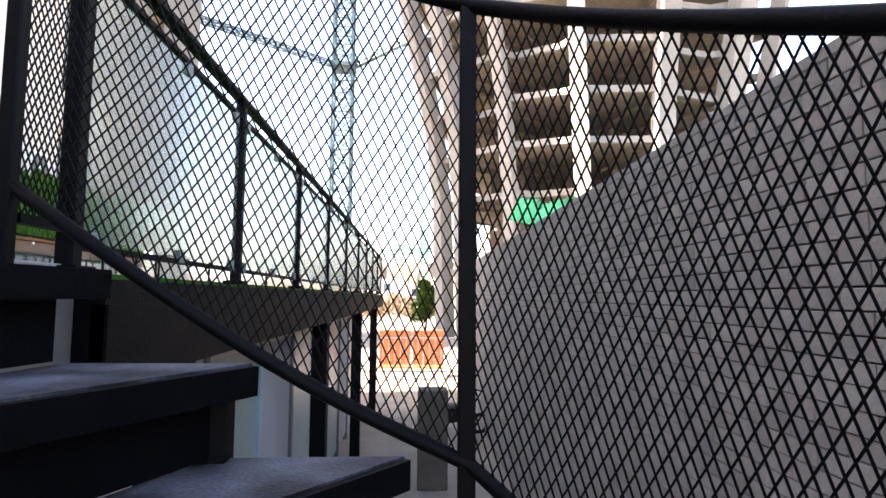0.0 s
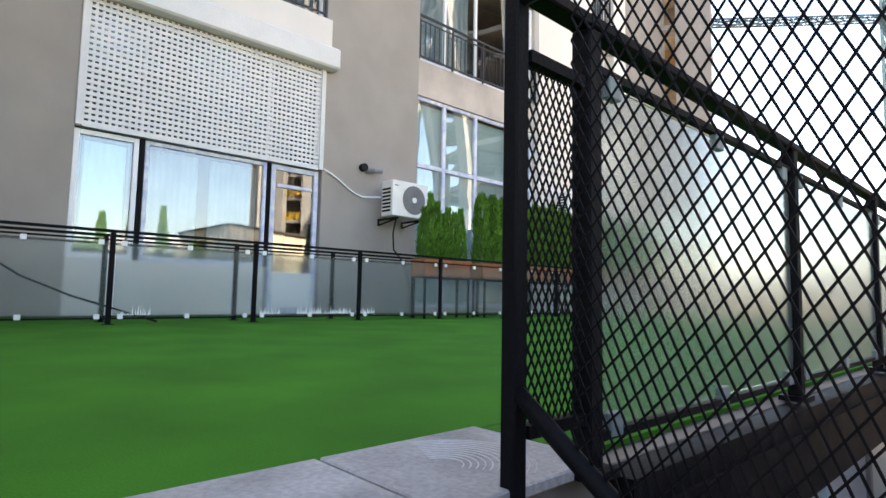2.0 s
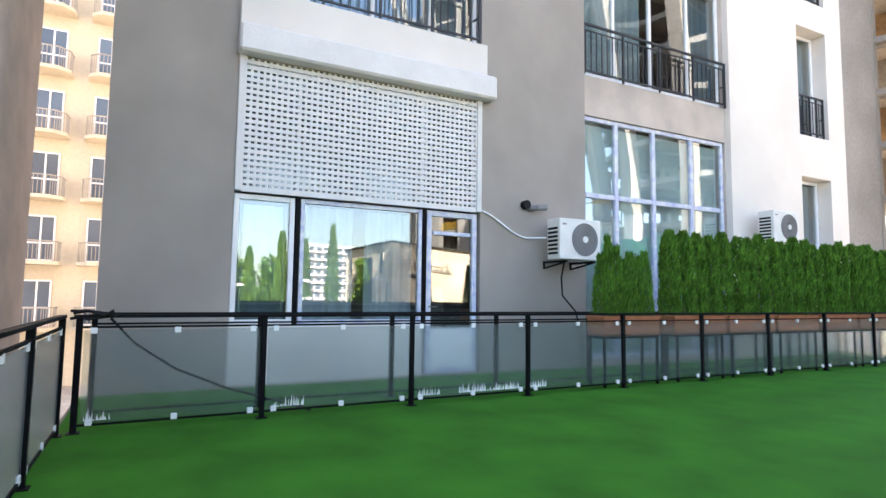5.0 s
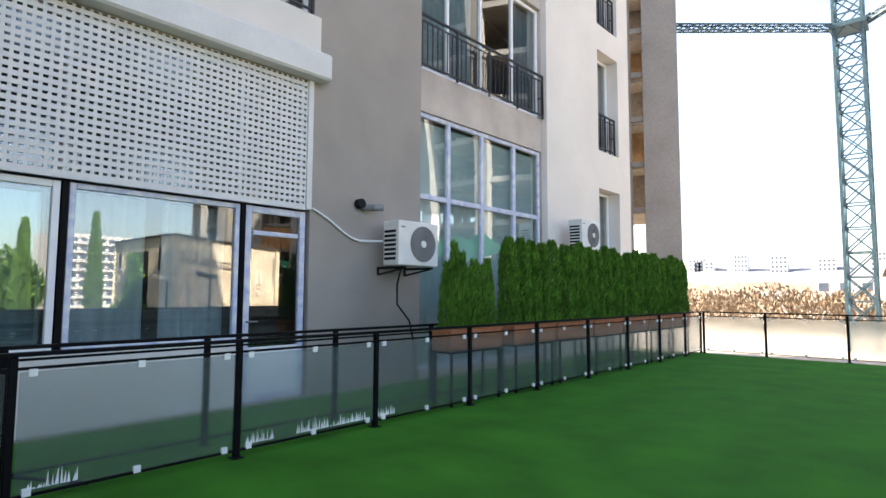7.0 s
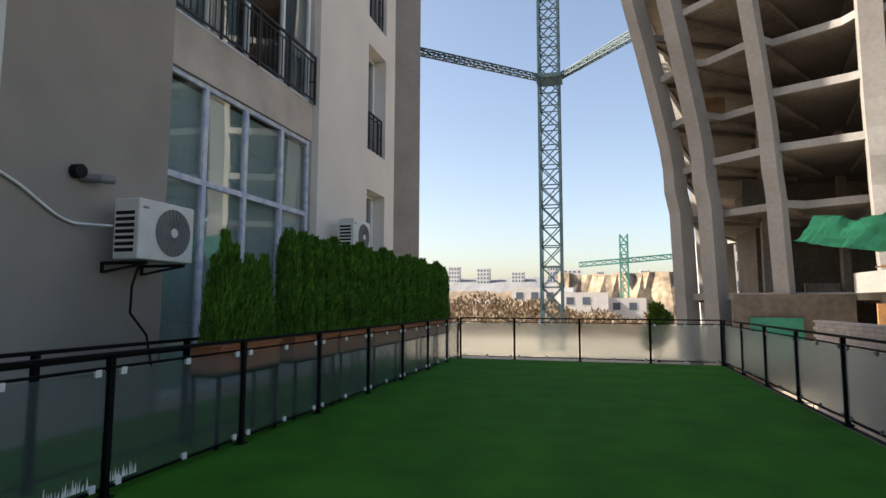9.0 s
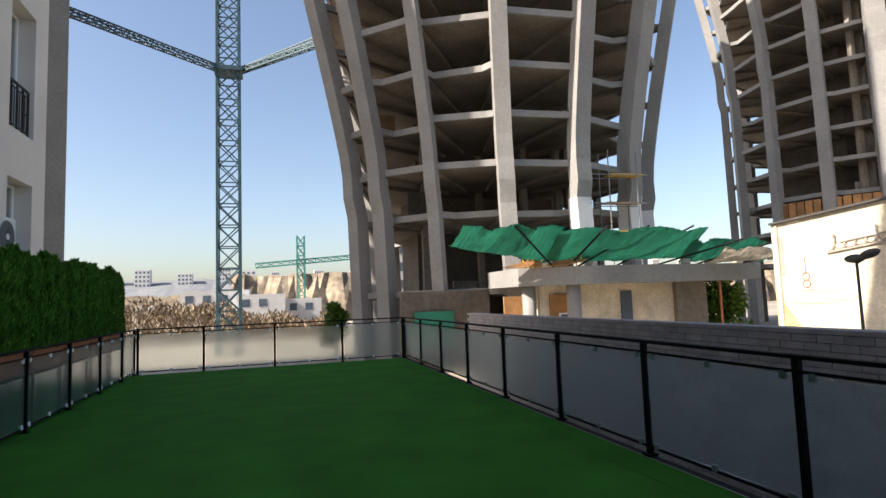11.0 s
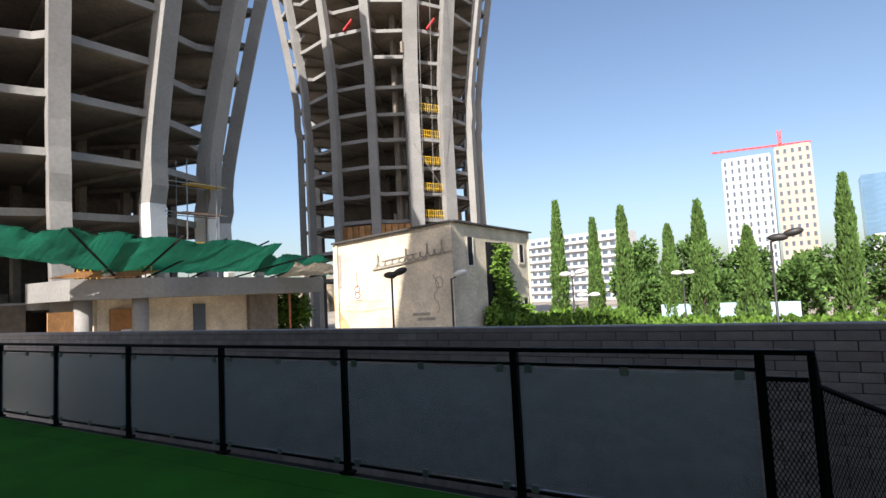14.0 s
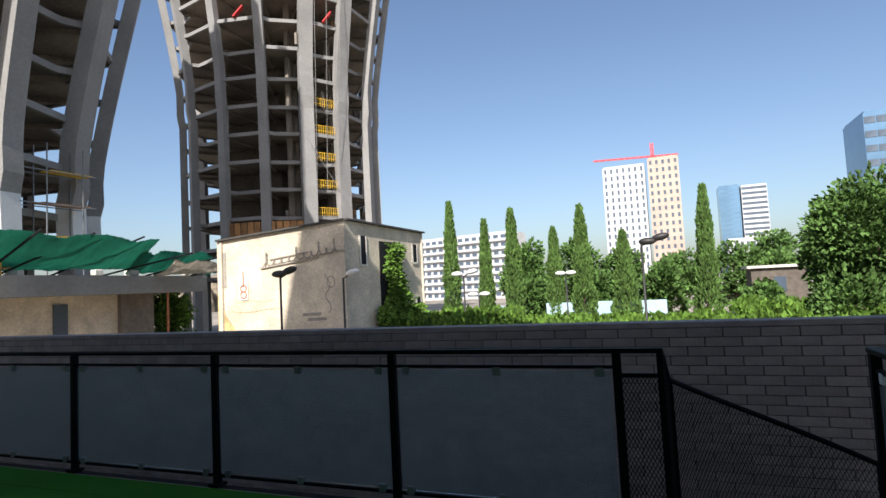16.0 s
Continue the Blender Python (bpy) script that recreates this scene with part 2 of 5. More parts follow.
def bar(bm, a, b, w, h=None, up=(0, 0, 1)):
    """A square-section bar from a to b."""
    h = h or w
    a, b = Vector(a), Vector(b)
    d = (b - a).normalized()
    u = Vector(up)
    s = d.cross(u)
    if s.length < 1e-4:
        s = d.cross(Vector((1, 0, 0)))
    s.normalize()
    u = s.cross(d).normalized()
    ring = [[bm.verts.new(p + s * (i * w / 2) + u * (j * h / 2)) for i, j in ((-1, -1), (1, -1), (1, 1), (-1, 1))] for p in (a, b)]
    for k in range(4):
        bm.faces.new((ring[0][k], ring[0][(k + 1) % 4], ring[1][(k + 1) % 4], ring[1][k]))
    bm.faces.new(ring[0][::-1])
    bm.faces.new(ring[1])
    return bm


def tube(bm, pts, r, n=8, taper=None):
    """A round tube along points."""
    pts = [Vector(p) for p in pts]
    rings = []
    for i, p in enumerate(pts):
        d = (pts[min(i + 1, len(pts) - 1)] - pts[max(i - 1, 0)]).normalized()
        s = d.cross(Vector((0, 0, 1)))
        if s.length < 1e-3:
            s = Vector((1, 0, 0))
        s.normalize()
        u = s.cross(d)
        rr = r if taper is None else r + (taper - r) * i / (len(pts) - 1)
        rings.append([bm.verts.new(p + (s * math.cos(q) + u * math.sin(q)) * rr) for q in (2 * math.pi * k / n for k in range(n))])
    for a, b in zip(rings, rings[1:]):
        for k in range(n):
            bm.faces.new((a[k], a[(k + 1) % n], b[(k + 1) % n], b[k]))
    bm.faces.new(rings[0][::-1])
    bm.faces.new(rings[-1])
    return bm


def prism(bm, poly, z0, z1):
    """A plate from a flat outline."""
    lo, hi = [bm.verts.new((x, y, z0)) for x, y in poly], [bm.verts.new((x, y, z1)) for x, y in poly]
    n = len(poly)
    for k in range(n):
        bm.faces.new((lo[k], lo[(k + 1) % n], hi[(k + 1) % n], hi[k]))
    bm.faces.new(lo[::-1])
    bm.faces.new(hi)
    return bm


def mesh_of(bm, name, mat, smooth=False):
    me = bpy.data.meshes.new(name)
    bmesh.ops.recalc_face_normals(bm, faces=bm.faces[:]) if len(bm.faces) < 60000 else None
    bm.to_mesh(me)
    bm.free()
    me.materials.append(mat)
    if smooth:
        for p in me.polygons:
            p.use_smooth = True
    return me


def part(name, bm, mat, parent=None, label="", smooth=False):
    ob = new(name, mesh_of(bm, name, mat, smooth))
    if parent is not None:
        ob.parent = parent
    if label:
        ob["label"] = label
    return ob


def share(name, me, parent, m=None):
    """One more object on a mesh that is already there."""
    ob = new(name, me)
    ob.parent = parent
    if m is not None:
        ob.matrix_basis = m
    return ob


def thing(name, label, category, group="", kind="", at=(0, 0, 0), rz=0.0):
    ob = new(name)
    ob.empty_display_size = 0.1
    ob.matrix_basis = pose(*at, 0, 0, rz)
    return tagged(ob, label, category, group, kind)


def B():
    return bmesh.new()


def sprays(bm, places, length, width, rnd, up=0.6):
    """Small leaf sprays: a narrow kite for each place, turned outwards and up."""
    for p, out in places:
        d = (Vector(out) + Vector((rnd.uniform(-0.6, 0.6), rnd.uniform(-0.6, 0.6), up + rnd.uniform(-0.3, 0.5)))).normalized()
        s = d.cross(Vector((rnd.uniform(-1, 1), rnd.uniform(-1, 1), rnd.uniform(-1, 1)))).normalized()
        l, w = length * rnd.uniform(0.6, 1.3), width * rnd.uniform(0.6, 1.3)
        p = Vector(p)
        n = d.cross(s) * w * 0.35
        vs = [bm.verts.new(q) for q in (p, p + d * l * 0.45 + s * w + n, p + d * l, p + d * l * 0.45 - s * w + n)]
        bm.faces.new(vs)


def crown(name, parent, mat, n, where, length, width, seed, up=0.5):
    """A crown of many small sprays; where(rnd) gives a place and the way outwards."""
    rnd = random.Random(seed)
    bm = B()
    sprays(bm, [where(rnd) for _ in range(n)], length, width, rnd, up)
    me = bpy.data.meshes.new(name)
    bm.to_mesh(me)
    bm.free()
    me.materials.append(mat)
    ob = new(name, me)
    ob.parent = parent
    return ob


# ---- terrace ----
XF = -10.0            # facade
XB, XR = -8.02, -1.875  # fences along the building and along the stair
Y0, Y1 = -3.29, 12.25   # fences at the two ends
GROUND_Z = -3.2

bm = B()
box(bm, XF, XR - 0.03, Y0 - 0.06, Y1 + 0.08, -0.30, -0.02)
floor = tagged(part("floor", bm, CONCRETE_D), "dark concrete terrace slab under the artificial turf", "floor", kind="structure")
bm = B()
box(bm, XF + 0.01, XR - 0.42, Y0 - 0.02, Y1 - 0.05, -0.016, 0.0)
box(bm, XR - 0.415, XR - 0.09, -1.93, Y1 - 0.05, -0.016, 0.0)
tagged(part("turf", bm, TURF), "bright green artificial turf covering the terrace", "turf", kind="structure")
bm = B()
box(bm, XR - 0.03, XR + 0.06, -1.95, Y1 + 0.08, -0.30, -0.025)
box(bm, XR + 0.02, XR + 0.07, -1.95, Y1 + 0.08, -0.34, -0.10)
tagged(part("edge_beam", bm, BLACK), "black steel edge beam round the terrace slab", "beam", kind="structure")

# steel plates at the head of the stair, with brushed arcs
for y0, y1 in ((-2.46, -1.97), (-3.20, -2.47)):
    plate = tagged(part("steel_plate", box(B(), XR - 0.41, XR + 0.0, y0, y1, -0.015, 0.012, 0.004), PLATE), "worn pale grey steel plate at the stair head", "plate", "plates at the stair head")
    cx = XR - 0.2
    for k in range(11):
        r = 0.05 + 0.014 * k
        pts = [(cx + r * math.cos(a), y0 + 0.16 + r * 1.25 * math.sin(a), 0.0122) for a in np.linspace(0.5, 2.8, 14)]
        part("scuff_mark", tube(B(), pts, 0.0017, 4), SCUFF, plate)


def fence(name, label, run, posts, clip, mats=FROST, glass=True, group="terrace fences"):
    """A fence of square posts, two top rails, a bottom rail and matt glass in clips.
    run maps (along, across, z) to the world."""
    f = thing(name, label, "fence", group)

    def blk(bm, a0, a1, c0, c1, z0, z1, bevel=0.0):
        p, q = run(a0, c0), run(a1, c1)
        return box(bm, min(p[0], q[0]), max(p[0], q[0]), min(p[1], q[1]), max(p[1], q[1]), z0, z1, bevel)

    for a in posts:
        p = part("post", blk(B(), a - 0.025, a + 0.025, -0.025, 0.025, 0.0, 0.985, 0.004), BLACK, f)
        part("foot_plate", blk(B(), a - 0.05, a + 0.05, -0.05, 0.05, -0.012, 0.008), BLACK, p)
    part("handrail", blk(B(), posts[0] - 0.025, posts[-1] + 0.025, -0.03, 0.03, 0.986, 1.015, 0.004), BLACK, f)
    for a, b in zip(posts, posts[1:]):
        if b - a < 0.5:
            continue
        part("upper_rail", blk(B(), a + 0.026, b - 0.026, -0.012, 0.012, 0.895, 0.915), BLACK, f)
        part("lower_rail", blk(B(), a + 0.026, b - 0.026, -0.012, 0.012, 0.055, 0.075), BLACK, f)
        if not glass:
            continue
        g = part("glass_panel", blk(B(), a + 0.04, b - 0.04, -0.004, 0.004, 0.085, 0.880), mats, f, "frosted glass sheet")
        for k in (0.07, 0.5, 0.93):
            c = a + (b - a) * k
            for z in (0.875, 0.085):
                part("glass_clip", blk(B(), c - 0.027, c + 0.027, -0.014, 0.014, z - 0.027, z + 0.027, 0.003), clip, g)
    return f


along_y = lambda x: (lambda a, c: (x + c, a))
along_x = lambda y: (lambda a, c: (a, y + c))
RP = [-2.04, -0.563, 0.98, 2.56, 4.19, 5.845, 7.46, 9.05, 10.65, Y1]
fence("glass_fence", "black steel fence with frosted glass and white clips beside the building", along_y(XB), [-3.17, -1.61, 0.0, 1.585, 3.185, 4.78, 6.38, 7.97, 9.56, 11.1, Y1 - 0.05], CLIP_WHITE)
fence("glass_fence", "black steel fence with frosted glass panels above the stair side", along_y(XR), RP, CLIP_GREY)
fence("glass_fence", "black steel fence with frosted glass at the far terrace end", along_x(Y1), [XB + 0.06, -6.60, -5.04, -3.45, XR - 0.06], CLIP_WHITE)
fence("glass_fence", "black steel fence with frosted glass at the near terrace end", along_x(Y0), [XB + 0.06, -6.53, -4.95, -3.42, XR - 0.06], CLIP_WHITE)
fence("railing", "plain black steel railing on the neighbouring terrace", along_y(-8.62), [-3.1, -1.55, 0.0, 1.5, 3.1, 4.7, 6.3, 7.9, 9.5, 11.1, 12.1], CLIP_WHITE, glass=False)

# torn film along the foot of three glass sheets
rnd = random.Random(9)
for y0, y1 in ((0.08, 0.35), (0.6, 1.45), (1.62, 1.85), (-0.1 - 1.4, -1.2), (-3.1, -2.9)):
    bm = B()
    y = y0
    while y < y1:
        w, h = rnd.uniform(0.008, 0.025), abs(rnd.gauss(0.05, 0.035)) + 0.01
        prism_pts = [(y, 0.10), (y + w, 0.10), (y + w * rnd.uniform(0.2, 0.8), 0.10 + h)]
        vv = [bm.verts.new((XB + 0.0055, p, z)) for p, z in prism_pts]
        ww = [bm.verts.new((XB + 0.0065, p, z)) for p, z in prism_pts]
        bm.faces.new(vv), bm.faces.new(ww[::-1])
        for k in range(3):
            bm.faces.new((vv[k], vv[(k + 1) % 3], ww[(k + 1) % 3], ww[k]))
        y += w * rnd.uniform(0.6, 1.6)
    tagged(part("torn_film", bm, RESIDUE), "torn white film remnants on the fence glass", "film remnant", kind="stuff")

# short return of expanded metal between the last two posts
gate_end = thing("mesh_return", "black steel end panel of expanded metal beside the stair", "fence")
part("post", box(B(), XR - 0.028, XR + 0.010, -2.299, -2.261, -0.02, 0.985, 0.004), BLACK, gate_end)
part("handrail", box(B(), XR - 0.028, XR + 0.028, -2.299, -2.057, 0.986, 1.015, 0.004), BLACK, gate_end)
part("upper_rail", box(B(), XR - 0.015, XR + 0.015, -2.260, -2.056, 0.845, 0.87), BLACK, gate_end)
part("lower_rail", box(B(), XR - 0.015, XR + 0.015, -2.260, -2.056, 0.10, 0.125), BLACK, gate_end)


def diamonds(bm, place, us, vs_, w):
    """Expanded metal: strands between staggered knots; place(u, v) gives a point and its side."""
    for i, u in enumerate(us[:-1]):
        for j, v in enumerate(vs_[:-1]):
            a, b = (0, 1) if (i + j) % 2 == 0 else (1, 0)
            p, q = place(us[i], vs_[j + a]), place(us[i + 1], vs_[j + b])
            if p is None or q is None:
                continue
            bar(bm, p, q, 0.0025, w)


bm = B()
us, vv = np.linspace(-2.260, -2.056, 19), np.linspace(0.125, 0.845, 36)
diamonds(bm, lambda u, v: (XR, u, v), list(us), list(vv), 0.0042)
part("expanded_metal", bm, BLACK, gate_end)

# ---- winding steel stair ----
CX, CY, RI = -1.75, -3.45, 0.20
RISE = 0.19
EDGES = [math.radians(a) for a in (11, 27, 39.5, 54, 68, 82, 96, 110, 124, 138, 152, 166, 180, 194, 208, 222)]


def reach(phi):
    """The stair's outer edge: straight at first, then round."""
    return min(1.02 / max(0.05, math.cos(phi)), 1.40) if phi < 1.5 else 1.40


def polar(phi, r, z=0.0):
    return (CX + r * math.sin(phi), CY + r * math.cos(phi), z)


stair = thing("winding_stair", "black steel winding stair with worn dark treads", "stair")
landing = part("landing", prism(B(), [(XR + 0.02, -3.2), (XR + 0.02, -2.46), (-1.55, -2.46), polar(EDGES[0], RI)[:2]], -0.06, -0.02), STEEL, stair)
bm = B()
bar(bm, polar(EDGES[0], RI, -0.05), polar(EDGES[0], reach(EDGES[0]) - 0.02, -0.05), 0.035, 0.06)
part("nosing", bm, BLACK, landing)
part("riser", box(B(), XR + 0.08, XR + 0.11, -3.25, -2.47, -0.75, -0.062), BLACK, stair)
for k, (a0, a1) in enumerate(zip(EDGES, EDGES[1:]), 1):
    z = -0.02 - RISE * k
    arc = np.linspace(a0 - 0.06, a1, 6)
    poly = [polar(a, RI)[:2] for a in arc] + [polar(a, reach(a) - 0.03)[:2] for a in arc[::-1]]
    tread = part("tread", prism(B(), poly, z - 0.045, z), STEEL, stair)
    bm = B()
    bar(bm, polar(a1, RI, z - 0.035), polar(a1, reach(a1) - 0.03, z - 0.035), 0.035, 0.06)
    part("nosing", bm, BLACK, tread)
    bm = B()
    bar(bm, polar(a1 - 0.05, reach(a1) - 0.07, z - 0.05), polar(a1 - 0.05, reach(a1) - 0.07, z - 0.05 - RISE), 0.06)
    part("tread_bracket", bm, BLACK, tread)
    bm = B()
    bar(bm, polar(a0 - 0.04, RI, z + RISE / 2 - 0.02), polar(a0 - 0.04, reach(a0) - 0.10, z + RISE / 2 - 0.02), 0.008, RISE - 0.06)
    part("riser", bm, BLACK, tread)


def top(phi):
    return 0.975 - 0.465 * phi if phi < 0.72 else 0.64 - 0.66 * (phi - 0.72)


def low(phi):
    return 0.10 - 0.78 * phi


def side(phi, z):
    """A point on the outer side, joined to the end post at the head."""
    if phi < 0.703:
        x = CX + 1.133 * math.tan(phi) if phi >= 0 else XR - 0.009
        return (x, -2.28 - 0.034 * (x - XR + 0.009), z)
    return polar(phi, 1.486, z)


arc = [-0.02, 0.0] + list(np.linspace(0.06, 3.8, 64))
part("handrail", tube(B(), [side(p, top(max(p, 0))) for p in arc], 0.02, 8), BLACK, stair, smooth=True)
part("lower_rail", tube(B(), [side(p, low(p) + (0.08 if p < 0 else 0)) for p in arc], 0.018, 8), BLACK, stair, smooth=True)
for phi in (0.705, 1.75, 2.7, 3.6):
    x, y, _ = polar(phi, 1.486)
    part("post", box(B(), x - 0.02, x + 0.02, y - 0.02, y + 0.02, low(phi) - 0.35, top(phi), 0.003), BLACK, stair)
bm = B()
us, phi = [], 0.0
while phi < 2.3:
    us.append(phi)
    phi += 0.0138 / (1.486 if phi > 0.703 else 1.133 / math.cos(phi) ** 2)
diamonds(bm, lambda u, v: side(u, low(u) + v * (top(u) - low(u))), us, list(np.linspace(0, 1, 41)), 0.0036)
tagged(part("expanded_metal", bm, BLACK, stair, "black expanded metal infill"), kind="stuff")
part("inner_pole", tube(B(), [(CX, CY, GROUND_Z), (CX, CY, 1.0)], 0.05, 14), BLACK, stair, smooth=True)
inner = thing("stair_post", "black square steel post beside the stair opening", "post")
part("post", box(B(), XR - 0.03, XR + 0.03, -3.44, -3.38, -0.3, 1.02, 0.004), BLACK, inner)

# ---- apartment building beside the terrace ----


def wall_x(bm, x0, x1, y0, y1, z0, z1, holes):
    """A wall along y with rectangular holes (y0, y1, z0, z1) cut through."""
    ys = sorted({y0, y1, *(v for h in holes for v in h[:2])})
    zs = sorted({z0, z1, *(v for h in holes for v in h[2:])})
    ys, zs = [v for v in ys if y0 <= v <= y1], [v for v in zs if z0 <= v <= z1]
    inside = lambda y, z: any(h[0] < y < h[1] and h[2] < z < h[3] for h in holes)
    for z, zz in zip(zs, zs[1:]):
        start = None
        for y, yy in zip(ys, ys[1:]):
            solid = not inside((y + yy) / 2, (z + zz) / 2)
            if solid and start is None:
                start = y
            if start is not None and not solid:
                box(bm, x0, x1, start, y, z, zz)
                start = None
        if start is not None:
            box(bm, x0, x1, start, ys[-1], z, zz)
    bmesh.ops.remove_doubles(bm, verts=bm.verts[:], dist=1e-5)
    return bm


TOP = 18.0
L1, L2 = 5.36, 8.46     # floor edges of the storeys above
bay = (-1.72, 2.07)
rec = (4.28, 8.33)
holes = [(*bay, 0.02, 4.40), (*bay, L1 + 0.05, L1 + 2.7), (*bay, L2 + 0.05, L2 + 2.7)]
bm = wall_x(B(), XF - 0.3, XF, -3.2, rec[0], GROUND_Z, TOP, holes)
tagged(part("wall_west_grey", bm, GREY), "grey plastered facade of the apartment building", "wall", kind="structure")
bm = wall_x(B(), XF - 0.42, XF - 0.12, rec[0], rec[1], GROUND_Z, TOP, [(rec[0] + 0.02, rec[1] - 0.02, 0.1, 4.62), (rec[0] + 0.02, rec[1] - 0.02, L1 + 0.02, L1 + 2.6), (rec[0] + 0.02, rec[1] - 0.02, L2 + 0.02, L2 + 2.6)])
tagged(part("wall_west_recess", bm, BEIGE), "beige rendered bands between the recessed windows", "wall", kind="structure")
slots = [(10.85, 12.05, 1.2, 4.15), (10.85, 12.05, 5.15, 7.85), (10.85, 12.05, 8.55, 11.0)]
bm = wall_x(B(), XF - 0.45, XF + 0.02, rec[1], 12.75, GROUND_Z, TOP, slots)
tagged(part("wall_west_white", bm, WHITE_WALL), "white plastered facade of the apartment building", "wall", kind="structure")
bm = B()
box(bm, -19, XF - 0.46, -3.2, -2.9, GROUND_Z, TOP)
box(bm, -19, XF - 0.46, 12.4, 12.74, GROUND_Z, TOP)
box(bm, -19.3, -19, -3.2, 12.74, GROUND_Z, TOP)
tagged(part("wall_outer", bm, GREY), "grey plastered side walls of the apartment building", "wall", kind="structure")
# added out of view: its edge and height set the shadow on the house
tagged(part("shade_storeys", box(B(), -19.3, XF, -3.2, 9.9, TOP + 0.3, 27.0), GREY), "unseen grey upper storeys added to shade the rendered house", "wall", kind="structure")
tagged(part("roof", box(B(), -19.3, XF, -3.2, 12.74, TOP, TOP + 0.3), ROOF), "flat dark roof of the apartment building", "roof", kind="structure")
# room shells behind the glass; their dark colour paints in the indoor dimness
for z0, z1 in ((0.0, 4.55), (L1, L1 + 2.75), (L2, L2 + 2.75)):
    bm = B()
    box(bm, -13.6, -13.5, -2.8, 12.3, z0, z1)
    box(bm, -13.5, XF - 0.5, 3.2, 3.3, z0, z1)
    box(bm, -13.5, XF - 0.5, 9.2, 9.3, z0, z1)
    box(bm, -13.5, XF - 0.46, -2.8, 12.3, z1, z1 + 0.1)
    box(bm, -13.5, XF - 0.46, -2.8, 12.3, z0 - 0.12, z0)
    tagged(part("wall_room", bm, ROOM), "plain interior walls behind the windows, coloured dark for dim rooms", "wall", kind="structure")
# white slab band over the shuttered bay
tagged(part("trim", box(B(), XF - 0.3, XF + 0.10, bay[0] - 0.02, bay[1] + 0.06, 4.70, L1, 0.01), WHITE_WALL), "white plaster band under the balcony", "trim", kind="structure")


def curtain(y0, y1, z0, z1, x, mat, name, label, fold=0.035, seed=0):
    rnd = random.Random(seed)
    bm = B()
    n = max(8, int((y1 - y0) / 0.035))
    cols = []
    for k in range(n + 1):
        y = y0 + (y1 - y0) * k / n
        d = fold * math.sin(k * 1.25 + rnd.uniform(-0.3, 0.3))
        cols.append([[bm.verts.new((x + d + e, y, z)) for z in (z0, z1)] for e in (0, -0.004)])
    for a, b in zip(cols, cols[1:]):
        bm.faces.new((a[0][0], b[0][0], b[0][1], a[0][1]))
        bm.faces.new((a[1][0], a[1][1], b[1][1], b[1][0]))
    return tagged(part(name, bm, mat, smooth=True), label, "curtain", "window curtains")


def window(name, label, x, y0, y1, z0, z1, edge, mull=(), trans=(), bar_w=0.06, mat=PVC, depth=0.07):
    """A window: outer surround, mullions, transoms and a pane in each light."""
    w = thing(name, label, "window", kind="structure")
    bm = B()
    for a, b in ((y0, y0 + edge), (y1 - edge, y1)):
        box(bm, x - depth, x, a, b, z0, z1, 0.006)
    for a, b in ((z0, z0 + edge), (z1 - edge, z1)):
        box(bm, x - depth, x - 0.002, y0 + edge, y1 - edge, a, b, 0.006)
    part("window_frame", bm, mat, w)
    ys = [y0 + edge, *[m for m in mull], y1 - edge]
    zs = [z0 + edge, *[m for m in trans], z1 - edge]
    for m in mull:
        part("mullion", box(B(), x - depth, x + 0.004, m - bar_w / 2, m + bar_w / 2, z0 + edge, z1 - edge, 0.006), mat, w)
    for m in trans:
        for a, b in zip(ys, ys[1:]):
            part("transom", box(B(), x - depth, x + 0.001, a + bar_w / 2, b - bar_w / 2, m - bar_w / 2, m + bar_w / 2, 0.006), mat, w)
    for a, b in zip(ys, ys[1:]):
        for c, d in zip(zs, zs[1:]):
            p = part("pane", box(B(), x - 0.045, x - 0.037, a, b, c, d), GLASS, w)
            p.visible_shadow = False
    return w


xs = XF - 0.06
window("window_1", "narrow white plastic casement window below the shutter", xs, -1.71, -0.90, 0.80, 2.55, 0.07)
window("window_1", "inner sash of the casement below the shutter", xs - 0.075, -1.60, -1.0, 0.90, 2.46, 0.035, mat=CLIP_GREY, depth=0.03)
window("window_2", "large fixed window reflecting sky and towers", xs, -0.82, 1.06, 0.80, 2.55, 0.06, mat=FILMED)
door = window("door_1", "white glazed terrace door with film on its frame", xs, 1.14, 2.04, 0.03, 2.55, 0.085, trans=(2.2,), mat=FILMED)
part("door_panel", box(B(), xs - 0.05, xs - 0.006, 1.226, 1.954, 0.12, 0.72, 0.004), PVC, door)
tagged(part("wall_below_window", box(B(), xs - 0.2, xs + 0.03, bay[0] + 0.002, 1.07, 0.0, 0.795), WHITE_WALL), "pale plastered wall below the windows", "wall", kind="structure")
bm = B()
tube(bm, [(xs + 0.0, 1.19, 1.05), (xs + 0.05, 1.19, 1.05), (xs + 0.055, 1.31, 1.05)], 0.011, 8)
part("door_handle", bm, AC_GREY, door)
for y in (-0.86, 1.10):
    tagged(part("trim", box(B(), xs - 0.10, xs + 0.02, y - 0.028, y + 0.028, 0.80, 2.56), BLACK), "black upright between the windows", "trim", kind="structure")
window("window_upper", "window behind the roller shutter", xs - 0.10, bay[0] + 0.01, bay[1] - 0.01, 2.60, 4.39, 0.06, mull=(-0.86, 1.1))
curtain(-1.65, -0.95, 0.0, 2.5, xs - 0.3, CURTAIN, "sheer_curtain", "pale sheer curtain behind the narrow window", seed=1)
curtain(-0.78, 0.05, 0.0, 2.5, xs - 0.32, CURTAIN, "sheer_curtain", "pale sheer curtain behind the large window", seed=2)
curtain(0.25, 1.03, 0.0, 2.5, xs - 0.36, CURTAIN, "sheer_curtain", "pale sheer curtain behind the large window", seed=3)
